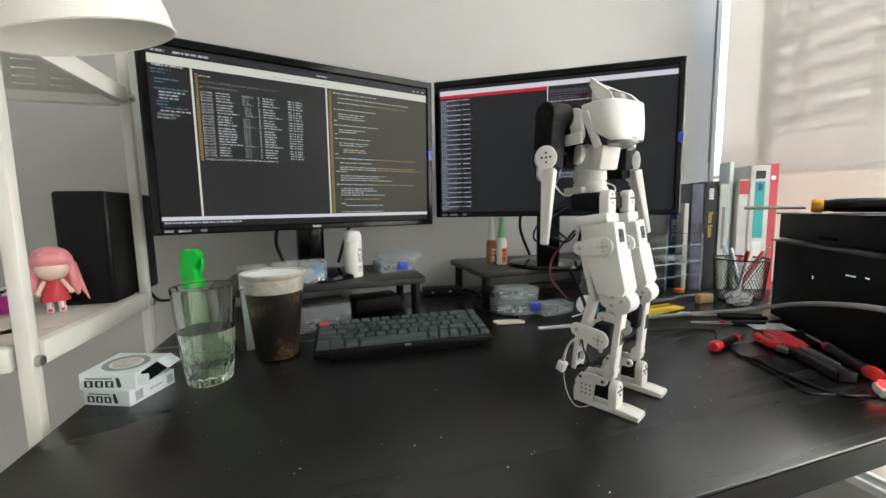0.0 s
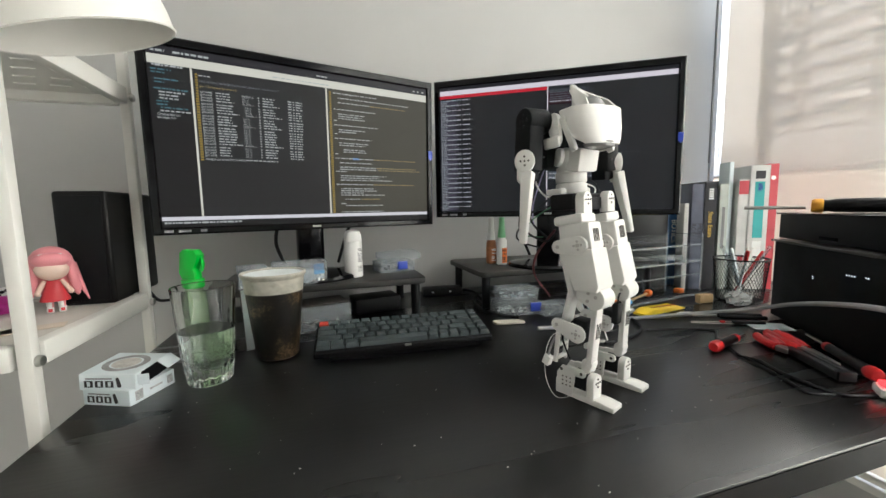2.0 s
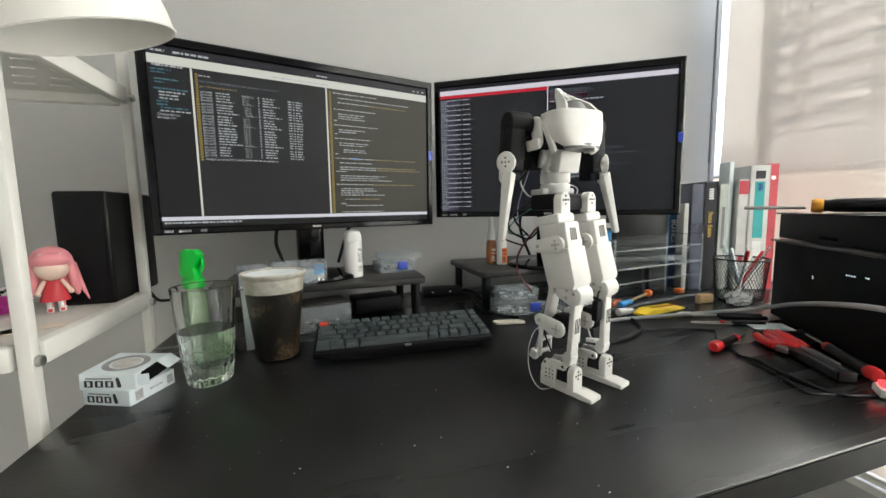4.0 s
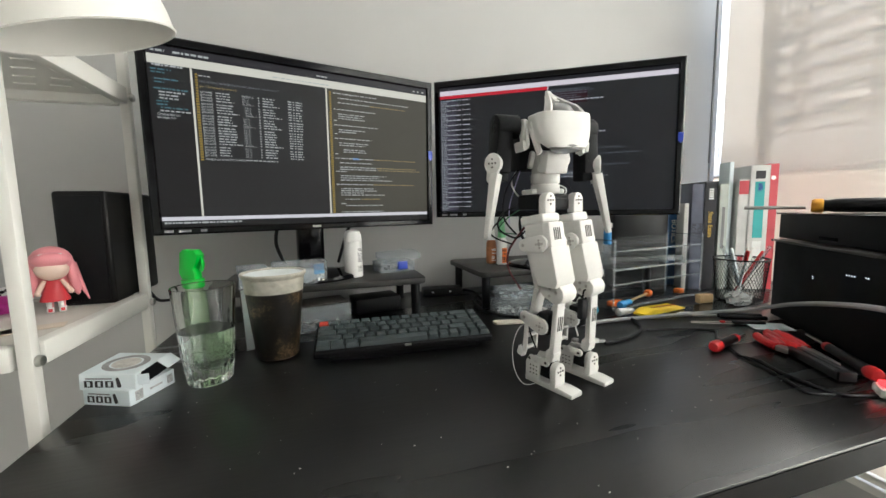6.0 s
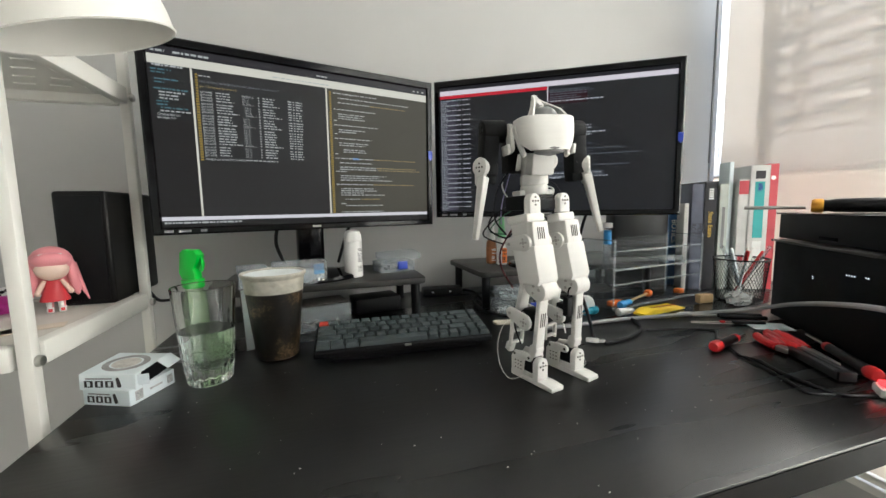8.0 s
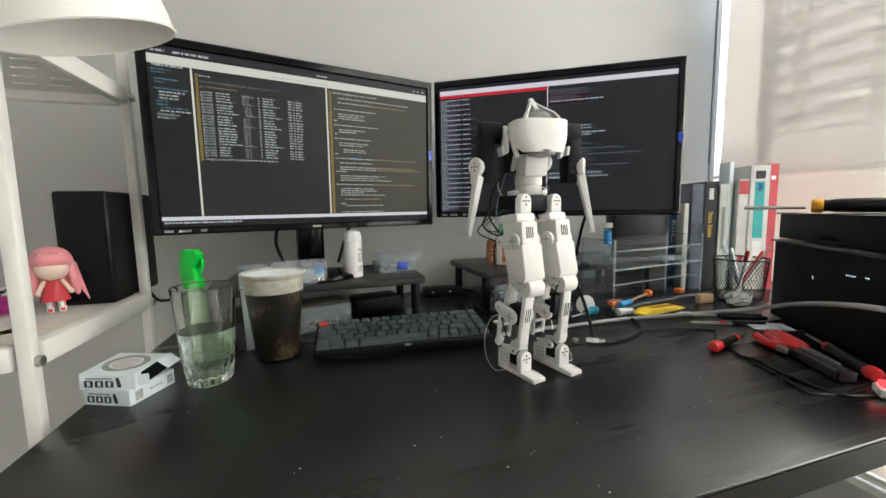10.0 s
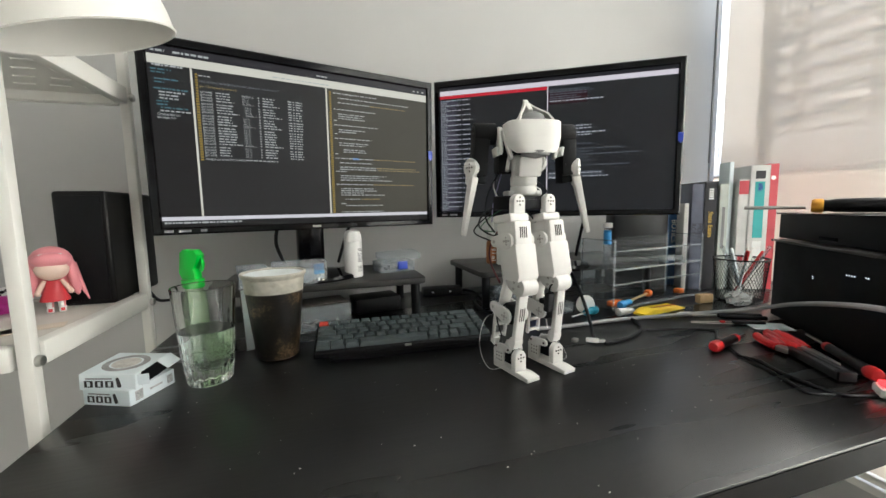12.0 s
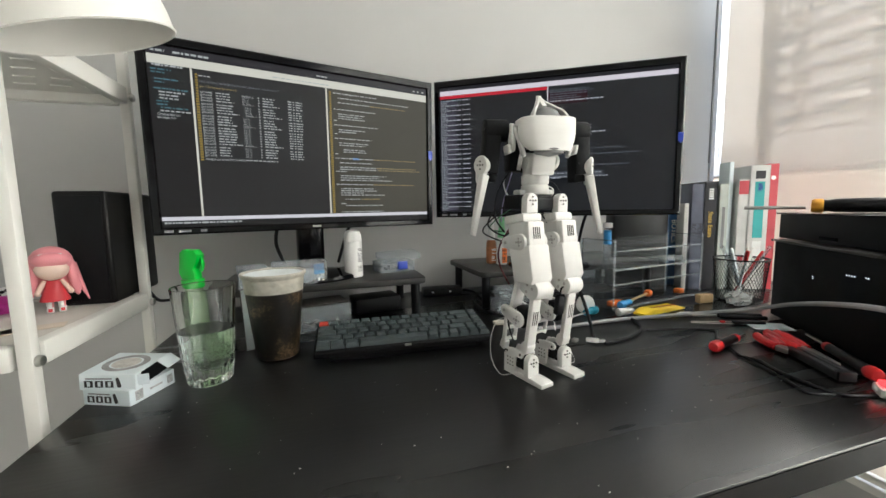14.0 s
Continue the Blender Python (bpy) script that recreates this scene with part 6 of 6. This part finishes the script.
def screwdriver(m, ln, handle, mat, label, tip=0.05):
    th = thing("screwdriver", m, label, "screwdriver", "hand tools on the desk")
    part("shaft", tube(B(), 0.002, 0.002, tip, pose(-tip / 2, 0, 0, 0, 90), 10), STEEL, th)
    part("grip", lathe(B(), ((0.001, 0), (0.006, 0.001), (0.0075, 0.012), (0.0065, 0.02), (0.0075, 0.03), (0.008, handle - 0.02), (0.001, handle - 0.02)), pose(0, 0, 0, 0, 90), 16), BLACK if mat is RED else mat, th)
    part("end_cap", lathe(B(), ((0.001, 0), (0.0085, 0.0), (0.0098, 0.004), (0.0098, 0.014), (0.0075, 0.02), (0.001, 0.021)), pose(handle - 0.02, 0, 0, 0, 90), 16), mat, th)
    part("neck_ring", tube(B(), 0.007, 0.0078, 0.012, pose(0.006, 0, 0, 0, 90), 16, 0.001), mat, th)
    return th


def hand_tools():
    z = DESK_Z + 0.0102
    screwdriver(pose(0.694, 0.477, z, 0, 0, 194), 0.1, 0.085, RED, "short red and grey screwdriver on the desk", 0.03)
    screwdriver(pose(0.79, 0.40, z, 0, 0, 232), 0.13, 0.125, RED, "long red and black screwdriver on the desk", 0.06)
    th = thing("pliers", pose(0.742, 0.405, DESK_Z + 0.009, 0, 0, 242), "red handled pliers lying on the desk", "pliers", "hand tools on the desk")
    for s in (-1, 1):
        part("handle", cord(B(), [(0.002, s * 0.004, 0), (-0.02, s * 0.009, 0.001), (-0.05, s * 0.0095, 0.002), (-0.078, s * 0.007, 0.001)], 0.0075, 10), RED, th, "red rubber handle")
        part("jaw", prism(B(), ((0.0, 0.0), (0.012, s * 0.009), (0.07, s * 0.004), (0.074, 0.0)), -0.0045, 0.0045, pose(0, 0, 0, 90), 0.0008), STEEL, th)
    part("pivot", tube(B(), 0.005, 0.005, 0.012, Matrix(), 16, 0.001), STEEL, th)
    th = thing("side_cutters", pose(0.718, 0.425, DESK_Z + 0.009, 0, 0, 236), "red handled side cutters lying on the desk", "cutters", "hand tools on the desk")
    for s in (-1, 1):
        part("handle", cord(B(), [(0.002, s * 0.004, 0), (-0.016, s * 0.008, 0), (-0.035, s * 0.009, 0), (-0.055, s * 0.008, 0)], 0.007, 10), RED, th, "red rubber handle")
        part("jaw", prism(B(), ((0.0, 0.0), (0.008, s * 0.009), (0.024, s * 0.002), (0.026, 0.0)), -0.004, 0.004, pose(0, 0, 0, 90), 0.0008), STEEL, th)
    th = thing("clamp_bar", pose(0.702, 0.362, DESK_Z + 0.0085, 0, 0, 62), "grey steel clamp bar lying beside the pliers", "tool", "hand tools on the desk")
    for y in (-0.006, 0.007):
        part("bar", box(B(), 0.1, 0.0085, 0.013, pose(0, y, 0), 0.0015), material("gunmetal", (0.12, 0.12, 0.12), 0.35, 0.8), th)
    part("end_block", box(B(), 0.012, 0.022, 0.014, pose(-0.047, 0, 0), 0.002), BLACK, th)
    th = thing("power_adapter", pose(0.676, 0.276, DESK_Z + 0.001, 0, 0, 40), "small white module with a glowing red light", "module")
    part("module_body", box(B(), 0.03, 0.022, 0.012, pose(0, 0, 0.0065), 0.003), MILK, th)
    part("red_light", box(B(), 0.018, 0.016, 0.006, pose(0, 0, 0.0155), 0.002), glow("red led", (1.0, 0.03, 0.03), 5.0), th, "glowing red light")
    th = thing("cable_strap", pose(0, 0, DESK_Z + 0.0016), "flat black strap looped on the desk", "strap")
    part("strap_run", cord(B(), [(0.637, 0.435, 0), (0.643, 0.405, 0), (0.632, 0.378, 0), (0.622, 0.345, 0.001), (0.625, 0.30, 0), (0.65, 0.285, 0), (0.675, 0.275, 0)], 0.0022, 6), BLACK, th)
    part("strap_run", cord(B(), [(0.637, 0.437, 0.002), (0.62, 0.38, 0.001), (0.597, 0.33, 0.001), (0.592, 0.312, 0), (0.62, 0.30, 0)], 0.0018, 6), BLACK, th)
    part("strap_run", cord(B(), [(0.64, 0.438, 0.002), (0.68, 0.5, 0.001), (0.72, 0.54, 0), (0.66, 0.57, 0), (0.6, 0.585, 0)], 0.0018, 6), BLACK, th)
    th = thing("tweezers", pose(0.785, 0.565, DESK_Z + 0.003, 0, 0, -25), "steel tweezers and black pliers tip on the desk", "tweezers", "hand tools on the desk")
    for s in (-1, 1):
        part("arm", box(B(), 0.13, 0.004, 0.0012, pose(0, s * 0.003, s * 0.001, 0, 0, s * 2), 0.0004), STEEL, th)
    part("grip_end", box(B(), 0.06, 0.012, 0.006, pose(0.045, 0, 0.001), 0.002), BLACK, th)
    part("red_mark", box(B(), 0.008, 0.008, 0.004, pose(-0.005, 0, 0.002), 0.001), RED, th)
    th = thing("needle_pliers", pose(0.83, 0.588, DESK_Z + 0.006, 0, 0, -28), "black needle nose pliers on the desk", "pliers", "hand tools on the desk")
    part("jaw", box(B(), 0.05, 0.006, 0.006, pose(-0.05, 0, 0), 0.002), STEEL, th)
    for s in (-1, 1):
        part("handle", cord(B(), [(-0.02, s * 0.003, 0), (0.02, s * 0.009, 0), (0.065, s * 0.01, 0)], 0.0048, 8), BLACK, th)
    ob = part("white_card", box(B(), 0.07, 0.045, 0.002, pose(0, 0, 0.0015), 0.0004), PAPER)
    ob.matrix_basis = pose(0.845, 0.52, DESK_Z, 0, 0, -30)
    tagged(ob, "white card lying by the computer case", "card")


def crumple(name, size, mat, m, label, category, seed=1, amount=0.2):
    b = bmesh.new()
    bmesh.ops.create_icosphere(b, subdivisions=4, radius=0.5)
    for v in b.verts:
        k = 1 + amount * noise.noise(v.co * 4 + Vector((seed, 0, 0))) + amount * 0.5 * noise.noise(v.co * 10 + Vector((0, seed, 0)))
        v.co = Vector((v.co.x * size[0], v.co.y * size[1], max(v.co.z, -0.42) * size[2])) * k
    low = min(v.co.z for v in b.verts)
    for v in b.verts:
        v.co.z -= low
    ob = part(name, b, mat)
    ob.matrix_basis = m
    return tagged(ob, label, category)


def back_clutter():
    crumple("plastic_bag", (0.095, 0.05, 0.034), material("clear film", (0.7, 0.72, 0.72), 0.12, var=0.2, scale=40, alpha_mix=(0.6, (0.9, 0.92, 0.92, 1))), pose(0.965, 0.665, DESK_Z, 0, 0, 20), "crumpled clear plastic bag of small parts", "bag", 3, 0.28)
    ob = part("wood_block", box(B(), 0.04, 0.016, 0.022, pose(0, 0, 0.011), 0.001), CARD)
    ob.matrix_basis = pose(0.912, 0.712, DESK_Z, 0, 0, -5)
    tagged(ob, "small kraft coloured wooden block", "block")
    th = thing("glue_sachet", pose(0.735, 0.682, DESK_Z + 0.001, 0, 0, 9), "yellow printed foil sachet", "sachet")
    b = prism(B(), ((-0.07, 0.001), (0.07, 0.001), (0.072, 0.004), (0.05, 0.011), (-0.045, 0.014), (-0.07, 0.006)), -0.017, 0.017, Matrix(), 0.002)
    part("sachet_foil", b, YELLOW, th)
    rnd = random.Random(2)
    b = B()
    for i in range(7):
        box(b, 0.007, 0.008, 0.0006, pose(-0.03 + i * 0.0125, -0.003, 0.0142 - i * 0.0004))
    part("printed_marks", b, material("dark red print", (0.35, 0.06, 0.02), 0.5), th)
    th = thing("cream_tube", pose(0.646, 0.6885, DESK_Z + 0.009, 0, 0, 5), "white capped squeeze tube lying on the desk", "tube")
    part("tube_cap", tube(B(), 0.009, 0.0078, 0.024, pose(-0.012, 0, 0, 0, 90), 20, 0.001), MILK, th)
    part("tube_neck", tube(B(), 0.0078, 0.006, 0.02, pose(0.01, 0, 0, 0, 90), 20), MILK, th)
    th = screwdriver(pose(0.70, 0.735, DESK_Z + 0.0155, 0, 0, 202), 0.1, 0.05, CYAN, "small blue handled screwdriver in the organiser", 0.02)
    th = thing("orange_brush", pose(0.745, 0.755, DESK_Z + 0.0185, 0, -3, 20), "small tool with an orange ball handle", "tool")
    part("rod", tube(B(), 0.003, 0.003, 0.09, pose(0, 0, 0, 0, 90), 10), CARD, th)
    part("ball_grip", lathe(B(), ((0.001, 0), (0.008, 0.001), (0.010, 0.008), (0.008, 0.015), (0.001, 0.016)), pose(0.045, 0, 0, 0, 90), 18), ORANGE, th)
    for u, v, sx in ((0.642, 0.742, 0.04), (0.897, 0.79, 0.022)):
        ob = part("orange_part", box(B(), sx, 0.018, 0.012, pose(0, 0, 0.006), 0.002), ORANGE)
        ob.matrix_basis = pose(u + 0.02, v, DESK_Z + 0.0085 if u < 0.8 else DESK_Z + 0.0085, 0, 0, 15)
        tagged(ob, "small orange plastic part in the organiser", "plastic part", "orange parts")
    th = thing("tape_roll", pose(0.5714, 0.735, DESK_Z + 0.021, 0, 0, -38), "white tape roll standing on edge", "tape")
    part("tape_face", tube(B(), 0.0205, 0.0205, 0.02, pose(0, 0, 0, 90), 40, 0.002), MILK, th)
    part("tape_core", tube(B(), 0.0085, 0.0085, 0.0206, pose(0, 0, 0, 90), 24, 0.001), PAPER, th)
    screwdriver(pose(0.55, 0.708, DESK_Z + 0.0098, 0, 0, 20), 0.08, 0.045, material("teal handle", (0.02, 0.25, 0.36), 0.4), "small teal handled screwdriver on the desk", 0.05)
    ob = part("grey_hose", cord(B(), [(0.40, 0.66, 0.7545), (0.471, 0.653, 0.7545), (0.602, 0.654, 0.7545), (0.72, 0.636, 0.7555), (0.82, 0.605, 0.762), (0.872, 0.555, 0.778), (0.837, 0.481, 0.807), (0.774, 0.391, 0.835), (0.712, 0.301, 0.854), (0.66, 0.235, 0.852), (0.6, 0.19, 0.83)], 0.0042, 10), CABLE_GREY)
    tagged(ob, "grey sheathed cable running across the desk", "cable")
    th = thing("usb_cable", pose(0, 0, 0), "black cable with white plug looped on the desk", "cable")
    part("cable_run", cord(B(), [(0.60, 0.86, 0.85), (0.575, 0.80, 0.84), (0.535, 0.70, 0.80), (0.495, 0.62, 0.766), (0.468, 0.578, 0.7545), (0.455, 0.565, 0.756)], 0.0036), BLACK, th)
    part("cable_run", cord(B(), [(0.47, 0.549, 0.754), (0.525, 0.554, 0.754), (0.585, 0.585, 0.754), (0.616, 0.626, 0.754), (0.63, 0.67, 0.754)], 0.0034), BLACK, th)
    part("plug", box(B(), 0.022, 0.009, 0.007, pose(0.452, 0.560, 0.7575, 0, 0, -35), 0.001), MILK, th, "white plug")
    part("plug_tip", box(B(), 0.012, 0.007, 0.005, pose(0.467, 0.5535, 0.7565, 0, 0, -15), 0.0006), STEEL, th)
    part("plug", box(B(), 0.012, 0.009, 0.006, pose(0.424, 0.572, 0.757, 0, 0, 30), 0.001), SCREW, th)
    ob = part("sleeve_bundle", cord(B(), [(0.735, 0.64, 0.754), (0.75, 0.637, 0.7575), (0.775, 0.635, 0.756)], 0.003), MILK)
    tagged(ob, "short white connector lead on the desk", "cable")
    # dust and crumbs
    b = B()
    rnd = random.Random(11)
    for u, v in ((0.076, 0.372), (0.108, 0.374), (-0.044, 0.365), (-0.037, 0.375), (0.19, 0.322), (0.158, 0.306), (0.228, 0.254), (-0.072, 0.612), (-0.174, 0.53), (-0.201, 0.502), (-0.179, 0.557), (-0.155, 0.692), (0.135, 0.485), (0.262, 0.351), (0.42, 0.47), (0.425, 0.46), (0.43, 0.468), (0.45, 0.46), (0.56, 0.47), (0.51, 0.4)):
        for k in range(rnd.choice((1, 1, 2))):
            box(b, rnd.uniform(0.0007, 0.0022), rnd.uniform(0.0006, 0.001), 0.0006, pose(u + rnd.uniform(-0.004, 0.004), v + rnd.uniform(-0.004, 0.004), DESK_Z + 0.0005, 0, 0, rnd.uniform(0, 180)))
    for k in range(90):
        box(b, rnd.uniform(0.0004, 0.001), rnd.uniform(0.0003, 0.0006), 0.0004, pose(rnd.uniform(-0.28, 0.75), rnd.uniform(0.25, 0.68), DESK_Z + 0.0003, 0, 0, rnd.uniform(0, 180)))
    ob = part("crumbs", b, material("pale dust", (0.6, 0.58, 0.54), 0.8), smooth=False)
    tagged(ob, "pale crumbs and dust specks scattered on the desk", "dust", "", "stuff")


def build_small():
    desk_lamp()
    shelf_unit()
    loudspeaker()
    figurine()
    shelf_clutter()
    bearing_box(pose(-0.2725, 0.6165, DESK_Z + 0.0003, 0, 0, -24), False)
    bearing_box(pose(-0.2765, 0.618, DESK_Z + 0.0226, 1.5, 3.5, -12), True)
    spray_bottle()
    drinking_glass()
    takeaway_cup()
    keyboard()
    riser_things()
    under_riser()
    organiser()
    books()
    pen_cup()
    equipment()
    hand_tools()
    back_clutter()


build_large()
build_small()
robot, made = humanoid_robot()
motions()
